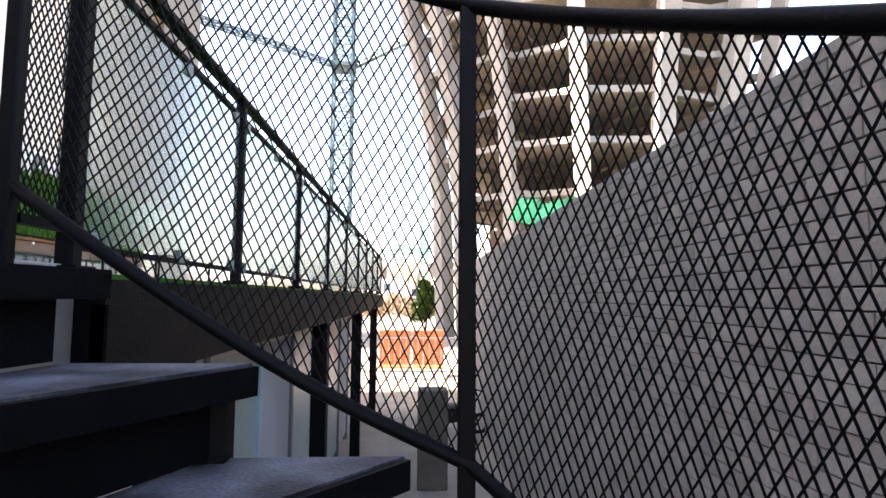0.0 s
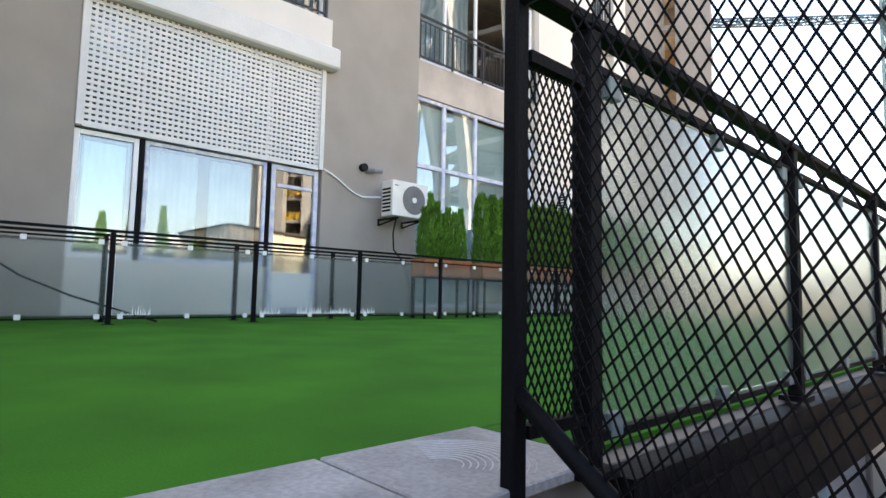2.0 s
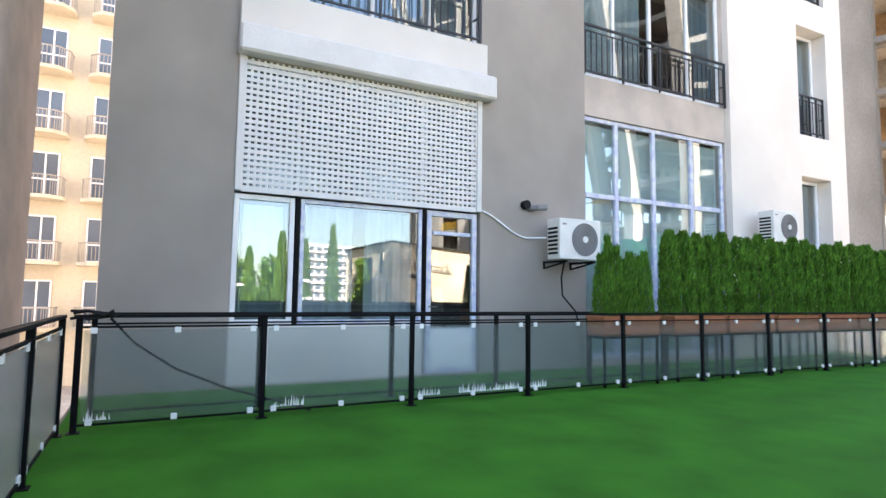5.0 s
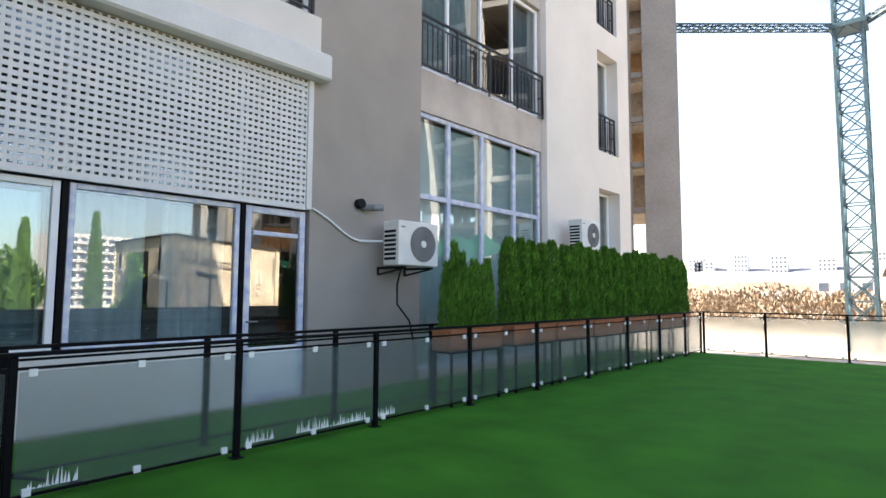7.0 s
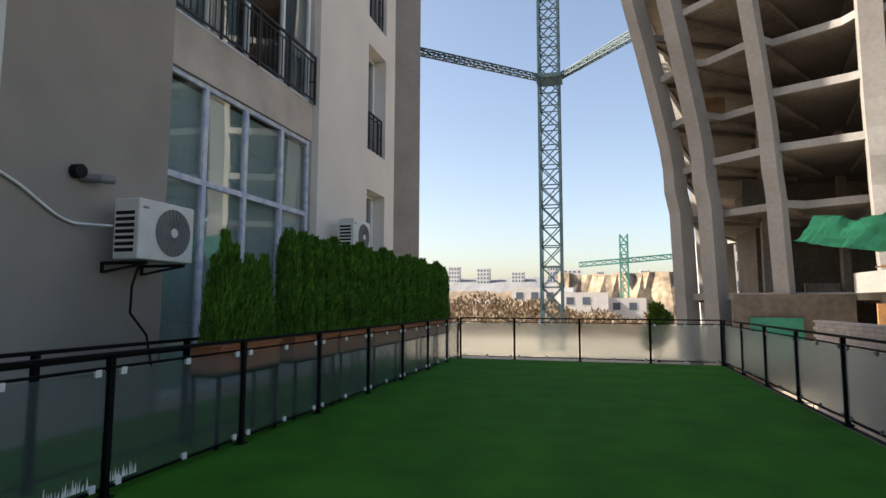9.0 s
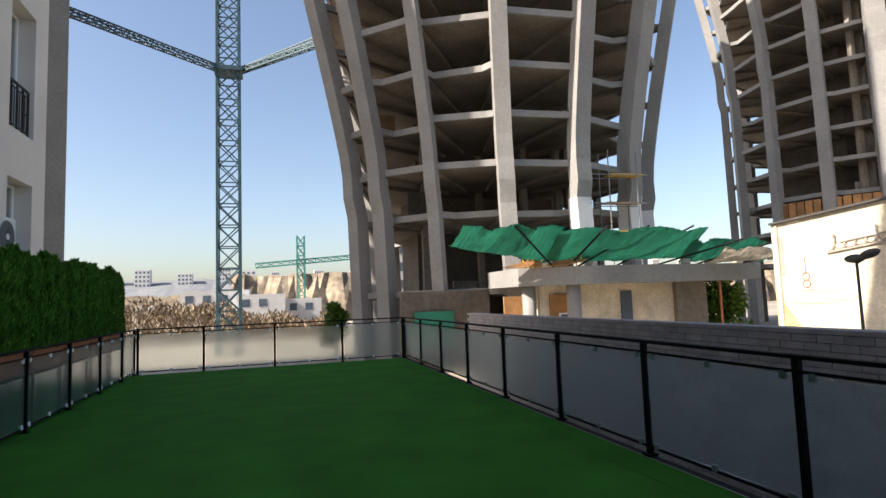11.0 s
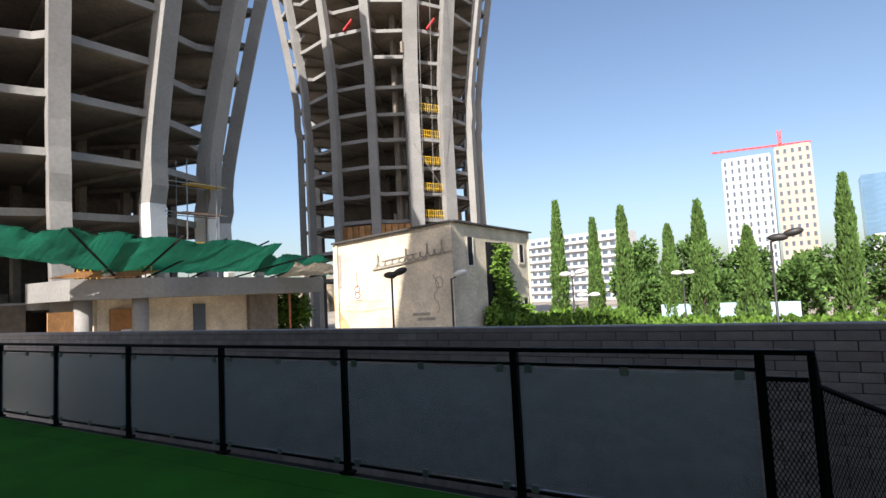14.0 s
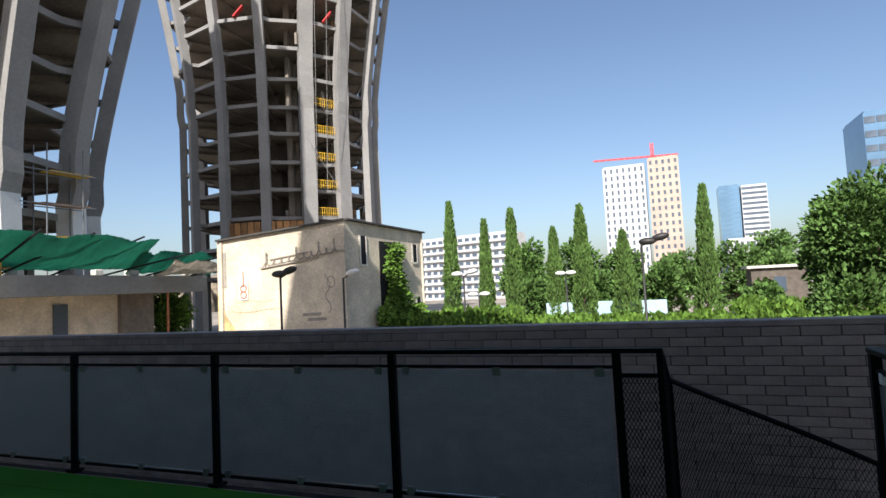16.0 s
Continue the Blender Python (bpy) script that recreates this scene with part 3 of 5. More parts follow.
for z in (L1, L2):
    window("window_balcony", "tall white balcony windows above the shutter", XF - 0.16, bay[0], bay[1], z + 0.06, z + 2.68, 0.07, mull=(-0.8, 0.2, 1.2))
    window("window_balcony", "tall white balcony windows over the beige band", XF - 0.2, rec[0] + 0.03, rec[1] - 0.03, z + 0.05, z + 2.58, 0.07, mull=(5.2, 6.2, 7.3))
    curtain(bay[0] + 0.1, bay[1] - 0.1, z + 0.0, z + 2.6, XF - 0.36, DRAPE, "curtain", "blue-grey curtain behind the balcony window", seed=5)
    curtain(rec[0] + 0.1, 6.1, z + 0.0, z + 2.5, XF - 0.36, CURTAIN, "curtain", "pale curtain behind the balcony window", seed=6)
    curtain(7.4, rec[1] - 0.1, z + 0.0, z + 2.5, XF - 0.36, DRAPE, "curtain", "blue-grey curtain behind the balcony window", seed=7)
window("window_3", "wide white window of eight lights with protective film", XF - 0.16, rec[0] + 0.03, rec[1] - 0.03, 0.12, 4.61, 0.075, mull=(5.2, 6.2, 7.3), trans=(3.12,), bar_w=0.09, mat=FILMED)
curtain(rec[0] + 0.1, rec[1] - 0.1, 0.15, 4.5, XF - 0.30, BLIND, "sheer_curtain", "pale blind behind the wide window", 0.004, seed=8)
for (a, b, c, d) in slots:
    window("window_slot", "narrow white window set deep in the white wall", XF - 0.3, a + 0.01, b - 0.01, c + 0.01, d - 0.01, 0.07, trans=(c + 1.25,) if d - c > 2.9 else ())
    curtain(a + 0.1, b - 0.2, c + 0.1, d - 0.1, XF - 0.42, DRAPE, "curtain", "blue-grey curtain in the narrow window", seed=11)

# roller shutter, half open
sh = thing("roller_shutter", "white perforated roller shutter lowered over the upper window", "shutter")
part("shutter_box", box(B(), XF - 0.02, XF + 0.24, bay[0] - 0.03, bay[1] + 0.17, 4.42, 4.80, 0.03), SHUTTER, sh)
for y in (bay[0], bay[1] - 0.085):
    part("guide_rail", box(B(), XF - 0.03, XF + 0.04, y, y + 0.085, 2.58, 4.42, 0.004), SHUTTER, sh)
bm = B()
ya, yb, h = bay[0] + 0.086, bay[1] - 0.086, 0.0822
box(bm, XF - 0.004, XF + 0.012, ya, yb, 0.0, h * 0.62)
n = 44
for k in range(n + 1):
    y = ya + (yb - ya) * k / n
    box(bm, XF - 0.002, XF + 0.009, max(ya, y - 0.018), min(yb, y + 0.018), h * 0.62, h)
slat = mesh_of(bm, "slat", SHUTTER)
for k in range(22):
    share("slat", slat, sh, pose(0, 0, 2.60 + h * k))
part("bottom_bar", box(B(), XF - 0.01, XF + 0.02, ya, yb, 2.57, 2.60), SHUTTER, sh)


def balcony_rail(y0, y1, z, x, label, n):
    r = thing("balcony_railing", label, "railing", "balcony railings")
    for zz, w in ((z + 0.98, 0.04), (z + 0.86, 0.022), (z + 0.08, 0.03)):
        part("rail", box(B(), x - w / 2, x + w / 2, y0, y1, zz - w / 2, zz + w / 2), RAIL_GREY, r)
    bal = mesh_of(box(B(), -0.008, 0.008, -0.008, 0.008, 0.095, 0.85), "baluster", RAIL_GREY)
    for k in range(n):
        share("baluster", bal, r, pose(x, y0 + (y1 - y0) * (k + 0.5) / n, z))
    post = mesh_of(box(B(), -0.018, 0.018, -0.018, 0.018, 0.0, 0.96), "rail_post", RAIL_GREY)
    for k in range(5):
        share("rail_post", post, r, pose(x + 0.002, y0 + 0.02 + (y1 - y0 - 0.04) * k / 4, z))
    bm = B()
    for yy in (y0, y1):
        bar(bm, (x, yy, z + 0.5), (XF - 0.2, yy, z + 0.5), 0.025)
    part("bracket", bm, RAIL_GREY, r)


for z in (L1, L2):
    balcony_rail(bay[0] + 0.2, bay[1] - 0.06, z, XF + 0.06, "black steel balcony railing above the roller shutter", 26)
    balcony_rail(rec[0] + 0.02, rec[1] - 0.03, z, XF - 0.06, "black steel balcony railing before tall windows", 30)
balcony_rail(10.88, 12.02, 5.2, XF - 0.08, "short black railing in the narrow window", 9)
balcony_rail(10.88, 12.02, 8.6, XF - 0.08, "short black railing in the narrow window", 9)


def ac_unit(y, z, label, w=0.86, h=0.67, d=0.34, x=None):
    x = XF + 0.28 if x is None else x
    a = thing("ac_unit", label, "air conditioner", "air conditioners", at=(x, y, z))
    part("body", box(B(), 0, d, 0, w, 0, h, 0.012), AC_WHITE, a)
    bm = B()
    for k in range(7):
        box(bm, 0.03, d - 0.06, -0.004, -0.0005, 0.08 + 0.068 * k, 0.12 + 0.068 * k)
    part("side_grille", bm, DARK, a)
    cy, cz, r = w * 0.60, h * 0.5, h * 0.41
    bm = B()
    ring = [(d + 0.001, cy + r * math.cos(t), cz + r * math.sin(t)) for t in np.linspace(0, 2 * math.pi, 40, endpoint=False)]
    fr, bk = [bm.verts.new((p[0] + 0.006, p[1], p[2])) for p in ring], [bm.verts.new(p) for p in ring]
    bm.faces.new(fr)
    for k in range(40):
        bm.faces.new((fr[k], bk[k], bk[(k + 1) % 40], fr[(k + 1) % 40]))
    part("fan_recess", bm, AC_GREY, a)
    bm = B()
    for q in (0.97, 0.8, 0.63, 0.46):
        pts = [(d + 0.012, cy + r * q * math.cos(t), cz + r * q * math.sin(t)) for t in np.linspace(0, 2 * math.pi, 33)]
        tube(bm, pts, 0.004, 4)
    for t in np.linspace(0, 2 * math.pi, 24, endpoint=False):
        bar(bm, (d + 0.012, cy + 0.05 * math.cos(t), cz + 0.05 * math.sin(t)), (d + 0.012, cy + r * math.cos(t + 0.4), cz + r * math.sin(t + 0.4)), 0.005)
    part("fan_guard", bm, AC_GREY, a)
    part("hub", tube(B(), [(d + 0.005, cy, cz), (d + 0.02, cy, cz)], 0.055, 18), AC_WHITE, a)
    part("badge", box(B(), d + 0.0005, d + 0.002, 0.05, 0.13, h - 0.11, h - 0.085), AC_GREY, a)
    for yy in (0.14, w - 0.14):
        bm = B()
        bar(bm, (-0.28, yy, -0.03), (d, yy, -0.03), 0.035)
        bar(bm, (-0.27, yy, -0.14), (-0.27, yy, -0.03), 0.03)
        bar(bm, (d - 0.03, yy, -0.04), (-0.25, yy, -0.13), 0.025)
        part("wall_bracket", bm, DARK, a)
    return a


ac_unit(3.20, 1.84, "white air conditioner unit on wall brackets, grey fan grille")
ac_unit(8.75, 2.42, "white air conditioner unit above the hedge", x=XF + 0.30)
bm = B()
pts = []
for k in range(25):
    u = k / 24
    pts.append((XF + 0.03 + 0.27 * max(0, u - 0.8) / 0.2, 2.09 + 1.08 * u, 2.60 - 0.42 * u - 0.06 * math.sin(u * math.pi) + 0.03 * math.sin(u * 7)))
tube(bm, pts, 0.016, 8)
tagged(part("ac_hose", bm, PVC, smooth=True), "white insulated hose along the grey wall", "hose")
bm = B()
tube(bm, [(XF + 0.42, 3.45, 1.82), (XF + 0.30, 3.48, 1.55), (XF + 0.18, 3.6, 1.25), (XF + 0.10, 3.95, 0.98), (XF + 0.06, 4.1, 0.6), (XF + 0.05, 4.15, 0.005)], 0.014, 8)
tagged(part("drain_hose", bm, DARK, smooth=True), "black drain hose below the air conditioner", "hose")
vent = thing("vent_pipe", "two short pipe stubs from the grey wall", "pipe")
part("sleeve", tube(B(), [(XF - 0.05, 2.93, 2.77), (XF + 0.10, 2.93, 2.77)], 0.075, 16), DARK, vent)
part("stub", tube(B(), [(XF, 3.02, 2.72), (XF + 0.16, 3.12, 2.72), (XF + 0.20, 3.25, 2.73)], 0.05, 14), AC_GREY, vent)

# cables tangled at the near fence corner
bm = B()
rnd = random.Random(3)
for s in range(4):
    pts = [(XB + 0.03 + rnd.uniform(-0.02, 0.05), Y0 + 0.08 + 0.1 * k + rnd.uniform(-0.03, 0.03), 1.0 + rnd.uniform(-0.03, 0.06)) for k in range(4)]
    tube(bm, pts, 0.014, 6)
tube(bm, [(XB - 0.06, Y0 + 0.35, 0.98), (XB - 0.10, Y0 + 0.55, 0.75), (XB - 0.12, Y0 + 0.9, 0.5), (XB - 0.1, Y0 + 1.35, 0.3), (XB - 0.12, Y0 + 1.9, 0.12), (XB - 0.12, Y0 + 2.2, 0.02)], 0.013, 6)
tagged(part("cable", bm, DARK, smooth=True), "tangled black cables at the fence corner", "cable")

# ---- hedge in planters ----
rnd = random.Random(21)


def thuja_mesh(name, h, r, n, seed, mat, loose=0.0):
    rn = random.Random(seed)
    bm = B()
    pl = []
    for _ in range(n):
        z = h * rn.random() ** 0.9
        t = z / h
        if loose:
            prof = r * (0.75 + 0.5 * t) * max(0.08, 1 - t) ** 0.75 * 1.5
        else:
            prof = r * (1.08 - 0.30 * t) * (1 if t < 0.86 else max(0.15, (1 - t) / 0.14) ** 0.6)
        a = rn.uniform(0, 2 * math.pi)
        rr = prof * (0.55 + 0.45 * rn.random() ** 0.4) * (1 + 0.10 * math.sin(3 * a + z * 9) + loose * rn.uniform(-0.5, 0.6))
        pl.append(((rr * math.cos(a), rr * math.sin(a), z), (math.cos(a) * 0.7, math.sin(a) * 0.7, 0.5)))
    sprays(bm, pl, 0.085 * (1 + loose), 0.016, rn, 0.9)
    me = bpy.data.meshes.new(name)
    bm.to_mesh(me)
    bm.free()
    me.materials.append(mat)
    return me


thujas = [thuja_mesh("foliage", 1.34, 0.185, 3400, s, THUJA) for s in range(3)]
wild = [thuja_mesh("foliage", 1.12, 0.19, 1500, 40 + s, THUJA, 0.35) for s in range(2)]
trunk = mesh_of(tube(B(), [(0, 0, -0.08), (0.005, 0, 0.5), (0, 0.01, 1.1)], 0.022, 6, 0.008), "trunk", BARK)


PX = -8.24


def planter(y, length=1.20, label="terracotta trough planter with a worn rim holding clipped thuja"):
    p = thing("planter", label, "planter", "hedge planters", at=(PX, y, 0.69))
    bm = B()
    for sx in (-0.165, 0.145):
        box(bm, sx, sx + 0.02, -length / 2 + 0.03, length / 2 - 0.03, 0.0, 0.25)
    for sy in (-length / 2 + 0.02, length / 2 - 0.04):
        box(bm, -0.165, 0.165, sy, sy + 0.02, 0.0, 0.25)
    box(bm, -0.165, 0.165, -length / 2 + 0.02, length / 2 - 0.02, -0.0, 0.02)
    part("trough", bm, TERRACOTTA, p)
    bm = B()
    for sx in (-0.19, 0.15):
        box(bm, sx, sx + 0.04, -length / 2, length / 2, 0.245, 0.285, 0.008)
    for sy in (-length / 2, length / 2 - 0.04):
        box(bm, -0.149, 0.149, sy, sy + 0.04, 0.245, 0.285, 0.008)
    part("rim", bm, TERRACOTTA, p)
    part("soil", box(B(), -0.144, 0.144, -length / 2 + 0.041, length / 2 - 0.041, 0.03, 0.22), SOIL, p)
    st = thing("planter_stand", "black steel stand under a terracotta planter", "stand", "planter stands", at=(PX, y, 0.0))
    for sx in (-0.14, 0.14):
        for sy in (-0.5, 0.5):
            part("leg", box(B(), sx - 0.015, sx + 0.015, sy - 0.015, sy + 0.015, 0.0, 0.655), BLACK, st)
    part("stand_frame", box(B(), -0.16, 0.16, -0.52, 0.52, 0.656, 0.688), BLACK, st)


k = 0
for y in [4.84 + 1.24 * i for i in range(6)]:
    planter(y)
    for dy in (-0.455, -0.15, 0.15, 0.455):
        t = thing("thuja", "dense clipped green thuja in a terracotta planter", "shrub", "hedge thujas", at=(PX + rnd.uniform(-0.03, 0.03), y + dy + rnd.uniform(-0.03, 0.03), 0.91), rz=rnd.uniform(0, 360))
        t.scale = (0.76, 0.76, rnd.uniform(0.93, 1.03))
        share("foliage", thujas[k % 3], t)
        share("trunk", trunk, t)
        k += 1
planter(3.42, 1.1, "terracotta planter with loose young thuja beside the wide window")
for dy in (-0.5, -0.34, -0.16, 0.0, 0.15, 0.33, 0.5):
    t = thing("thuja", "loose unclipped young thuja beside the air conditioner", "shrub", "young thujas", at=(PX, 3.42 + dy * 0.85, 0.91), rz=rnd.uniform(0, 360))
    t.scale = (0.5, 0.5, rnd.uniform(0.72, 1.08))
    share("foliage", wild[k % 2], t)
    share("trunk", trunk, t)
    k += 1

# ---- raw concrete tower seen past the white facade ----
cb = thing("concrete_tower", "raw concrete tower edge seen past the white facade", "building", at=(-17.2, 37.9, 0), rz=19.5)
for x0, x1, d in ((-5.6, -3.3, 1.6), (-2.4, 0.0, 1.8)):
    part("column", box(B(), x0, x1, 0.0, d, GROUND_Z, 34.0, 0.03), CONCRETE, cb)
part("column", box(B(), -5.6, -4.8, 8.0, 9.0, GROUND_Z, 34.0, 0.03), CONCRETE, cb)
for k in range(10):
    z = 0.75 + 3.36 * k
    slab = part("slab", box(B(), -5.6, -0.1, 1.85, 9.0, z, z + 0.26), CONCRETE_D, cb)
    part("edge_beam", box(B(), -3.29, -2.41, 0.35, 0.75, z - 0.1, z + 0.27), CONCRETE, slab)
    if k > 1:
        part("partition", box(B(), -4.4, -2.0, 4.0 + 0.2 * (k % 3), 4.3 + 0.2 * (k % 3), z + 0.262, z + 3.355), TIMBER_OLD if k % 2 else CONCRETE_D, slab)

# ---- neighbouring blocks at the near end ----
nb = thing("neighbour_block", "tall weathered grey concrete block next door", "building", kind="structure")
part("wall", box(B(), -12.1, -5.2, -18.0, -4.25, GROUND_Z, 15.0), BEIGE, nb)
bm = B()
tube(bm, [(-9.3, -4.22, GROUND_Z), (-9.3, -4.22, 14.5)], 0.03, 8)
tube(bm, [(-8.8, -4.24, 2.55), (-8.8, -4.02, 2.62)], 0.035, 8)
part("pipe", bm, CONCRETE_D, nb)
# unseen block, added only to cast shade on the first tower's left columns
tl = thing("shade_block", "unseen concrete block added to shade the left columns of the first tower", "building", kind="structure")
part("wall", box(B(), -34, -20, 28.2, 36, GROUND_Z, 70), CONCRETE, tl)

yb = thing("cream_apartment_block", "cream apartment block with small curved balconies and laundry", "building")
part("wall", box(B(), -46, -34.0, -16.0, -3.6, GROUND_Z, 30), CREAM, yb)
for k in range(8):
    z = -0.6 + 3.0 * k
    for y in (-9.9, -7.3, -4.9):
        bm = B()
        prism(bm, [(-34.0, y - 0.9), (-33.2, y - 0.85), (-32.75, y - 0.4), (-32.75, y + 0.4), (-33.2, y + 0.85), (-34.0, y + 0.9)], z, z + 0.16)
        bal = part("balcony", bm, CREAM, yb)
        bm = B()
        pts = [(-34.0, y - 0.85, 0), (-33.2, y - 0.8, 0), (-32.8, y - 0.4, 0), (-32.8, y + 0.4, 0), (-33.2, y + 0.8, 0), (-34.0, y + 0.85, 0)]
        for a, b in zip(pts, pts[1:]):
            for q in range(5):
                p = Vector(a).lerp(Vector(b), q / 5)
                bar(bm, p + Vector((0, 0, z + 0.16)), p + Vector((0, 0, z + 1.05)), 0.025)
            bar(bm, Vector(a) + Vector((0, 0, z + 1.06)), Vector(b) + Vector((0, 0, z + 1.06)), 0.045)
        part("balcony_railing", bm, SIGN, bal)
        w = part("window", box(B(), -34.02, -33.97, y - 0.6, y + 0.55, z + 0.2, z + 2.3), FAR_GLASS, yb)
        bm = B()
        for yy in (-0.6, -0.03, 0.5):
            box(bm, -33.965, -33.93, y + yy, y + yy + 0.07, z + 0.2, z + 2.3)
        for zz in (0.2, 1.0, 2.25):
            box(bm, -33.965, -33.935, y - 0.6, y + 0.55, z + zz, z + zz + 0.07)
        part("window_frame", bm, PVC, w)

# ---- ground ----
bm = B()
S = 3000
vs4 = [bm.verts.new(p) for p in ((-S, -S, GROUND_Z), (S, -S, GROUND_Z), (S, S, GROUND_Z), (-S, S, GROUND_Z))]
bm.faces.new(vs4)
tagged(part("ground", bm, GROUND), "dusty pale building-site ground", "ground", kind="structure")
for y in (-1.0, 3.2, 7.4, 11.8):
    for x in (XR - 0.15, XB + 0.1):
        tagged(part("pillar", box(B(), x - 0.09, x + 0.09, y - 0.09, y + 0.09, GROUND_Z, -0.30), BLACK), "black steel pillar under the terrace", "pillar", kind="structure")
bm = wall_x(B(), XF, XF + 0.1, -3.2, 12.2, GROUND_Z, -0.31, [])
part_wall = tagged(part("wall_lower", bm, WHITE_WALL), "pale wall below the terrace", "wall", kind="structure")

# ---- unfinished towers ----


def tower(name, label, front, centre, back, waist, flare, lean, still, floors, widths, col_d, top, core, seed=0, primed=(), timber_bays=()):
    """A raw concrete tower: a ring of columns that flare above the waist, and floor slabs between them.
    lean is the sideways drift for each metre of height, still the height at which the flare ends."""
    rn = random.Random(seed)
    tw = thing(name, label, "building")
    ring = list(front) + list(back)
    c = Vector(centre)

    def at(p, z):
        q = Vector(p) - c
        k = 1.0
        if z > waist:
            u = (min(z, still) - waist) / 14.0
            k += flare * u * u / (u + 0.35)
            k = max(1.02, k - 0.03 * max(0.0, z - still))
        h = min(z, still) - waist
        return Vector((c.x + q.x * k + lean[0] * h, c.y + q.y * k + lean[1] * h, z))

    zs = [GROUND_Z] + [z for z in np.arange(0.0, top + 0.1, 1.5)]
    for i, p in enumerate(ring):
        out = (Vector(p) - c).normalized()
        side = Vector((-out.y, out.x))
        col_w = widths[i] if i < len(widths) else widths[0]
        for mat, z0, z1 in (((CONCRETE, GROUND_Z, top),) if i not in primed else ((CONCRETE, GROUND_Z, 4.5), (PRIMER, 4.5, 7.9), (CONCRETE, 7.9, top))):
            bm = B()
            rows = []
            for z in [z0] + [q for q in zs if z0 < q < z1] + [z1]:
                m = at(p, z)
                rows.append([bm.verts.new((m.x + side.x * a * col_w / 2 + out.x * b * col_d, m.y + side.y * a * col_w / 2 + out.y * b * col_d, z)) for a, b in ((-1, -0.5), (1, -0.5), (1, 0.5), (-1, 0.5))])
            for a, b in zip(rows, rows[1:]):
                for q in range(4):
                    bm.faces.new((a[q], a[(q + 1) % 4], b[(q + 1) % 4], b[q]))
            bm.faces.new(rows[0][::-1])
            bm.faces.new(rows[-1])
            part("column", bm, mat, tw)
    x0, x1, y0, y1 = core
    for z in floors:
        pts = []
        mid = at(centre, z)
        for a, b in zip(ring, ring[1:] + ring[:1]):
            pa, pb = at(a, z), at(b, z)
            cut = rn.choice((0.0, 0.01, 0.05, 0.09, 0.13))
            u0, u1 = rn.choice(((0.08, 0.80), (0.22, 0.92), (0.06, 0.94)))
            for u, kk in ((0.0, 0.99), (u0, 0.985 - cut), (u1, 0.985 - cut * rn.uniform(0.6, 1.0))):
                q = pa.lerp(pb, u)
                pts.append((mid.x + (q.x - mid.x) * kk, mid.y + (q.y - mid.y) * kk))
        slab = part("slab", prism(B(), pts, z - 0.26, z), CONCRETE_D, tw)
        bm = B()
        for a, b in zip(pts, pts[1:] + pts[:1]):
            bar(bm, (*a, z - 0.20), (*b, z - 0.20), 0.25, 0.44)
        part("edge_beam", bm, CONCRETE, slab)
        # ribs under the slab, from each front column in to the core
        for a in front:
            pa = at(a, z)
            part("rib", bar(B(), (*pa.lerp(mid, 0.06).xy, z - 0.40), (*pa.lerp(mid, 0.62).xy, z - 0.40), 0.35, 0.30), CONCRETE_D, slab)
        # block partitions and stacks left standing on the open floor
        for _ in range(4):
            px, py = rn.uniform(x0 - 5, x1 + 3), rn.uniform(y0 - 7, y0 - 2)
            w, h = rn.uniform(0.4, 2.2), rn.uniform(0.5, 2.4)
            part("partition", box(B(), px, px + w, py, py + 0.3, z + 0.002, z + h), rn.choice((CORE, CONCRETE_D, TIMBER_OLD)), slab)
    # core colour far darker than the columns: interior shade put into the colour
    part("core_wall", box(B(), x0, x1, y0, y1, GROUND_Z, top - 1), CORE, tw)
    for _ in range(8):
        px, py = rn.uniform(x0 - 4, x1 + 4), rn.uniform(y0 - 6, y0 - 1)
        part("inner_column", box(B(), px - 0.25, px + 0.25, py - 0.25, py + 0.25, GROUND_Z, top - 2), CONCRETE_D, tw)
    for i, j in timber_bays:
        pa, pb = at(ring[i], floors[j]), at(ring[i + 1], floors[j])
        n = 6
        for q in range(n):
            a, b = pa.lerp(pb, (q + 0.3) / (n + 0.2)), pa.lerp(pb, (q + 1.15) / (n + 0.2))
            bm = B()
            bar(bm, (a.x, a.y, floors[j] + 1.4), (b.x, b.y, floors[j] + 1.4), 0.06, 2.75)
            part("timber_panel", bm, TIMBER, tw)
    return tw, at


T1F = [(1.06, 39.49), (2.45, 37.07), (5.47, 34.25), (9.88, 32.24), (15.08, 31.82), (20.31, 33.72), (24.5, 37.26)]
T1B = [(23.0, 50), (20, 57), (13, 59), (7, 56), (4.2, 50)]
t1, at1 = tower("concrete_tower", "unfinished raw concrete tower with flaring columns and open floors", T1F, (13.4, 46), T1B, 8.05, 0.249, (-0.028, 0.011), 29.0, [2.0] + [7.3 + 3.2 * k for k in range(15)], (1.15, 1.05, 0.8, 1.05, 1.2, 1.9, 1.6), 1.0, 54.0, (7, 20, 45, 51), seed=2, primed=(4, 5, 6))
T2F = [(51.2, 55.6), (49.5, 52.2), (48.2, 46.2), (49.35, 41.1), (52.4, 37.1), (56.6, 34.8), (62.8, 34.5), (66.3, 35.1)]
T2B = [(71, 40), (72.8, 46), (70.5, 53), (65, 57.5), (57, 58)]
t2, at2 = tower("concrete_tower", "second unfinished concrete tower curving out above its waist", T2F, (60.5, 46.5), T2B, 25.2, 0.196, (-0.003, 0.004), 60.0, [4.0 + 3.44 * k for k in range(13)], (1.0, 0.95, 0.95, 1.1, 1.7, 1.8, 1.6, 1.1), 0.9, 52.0, (55, 66, 43, 52), seed=5, timber_bays=((2, 1), (3, 1)))


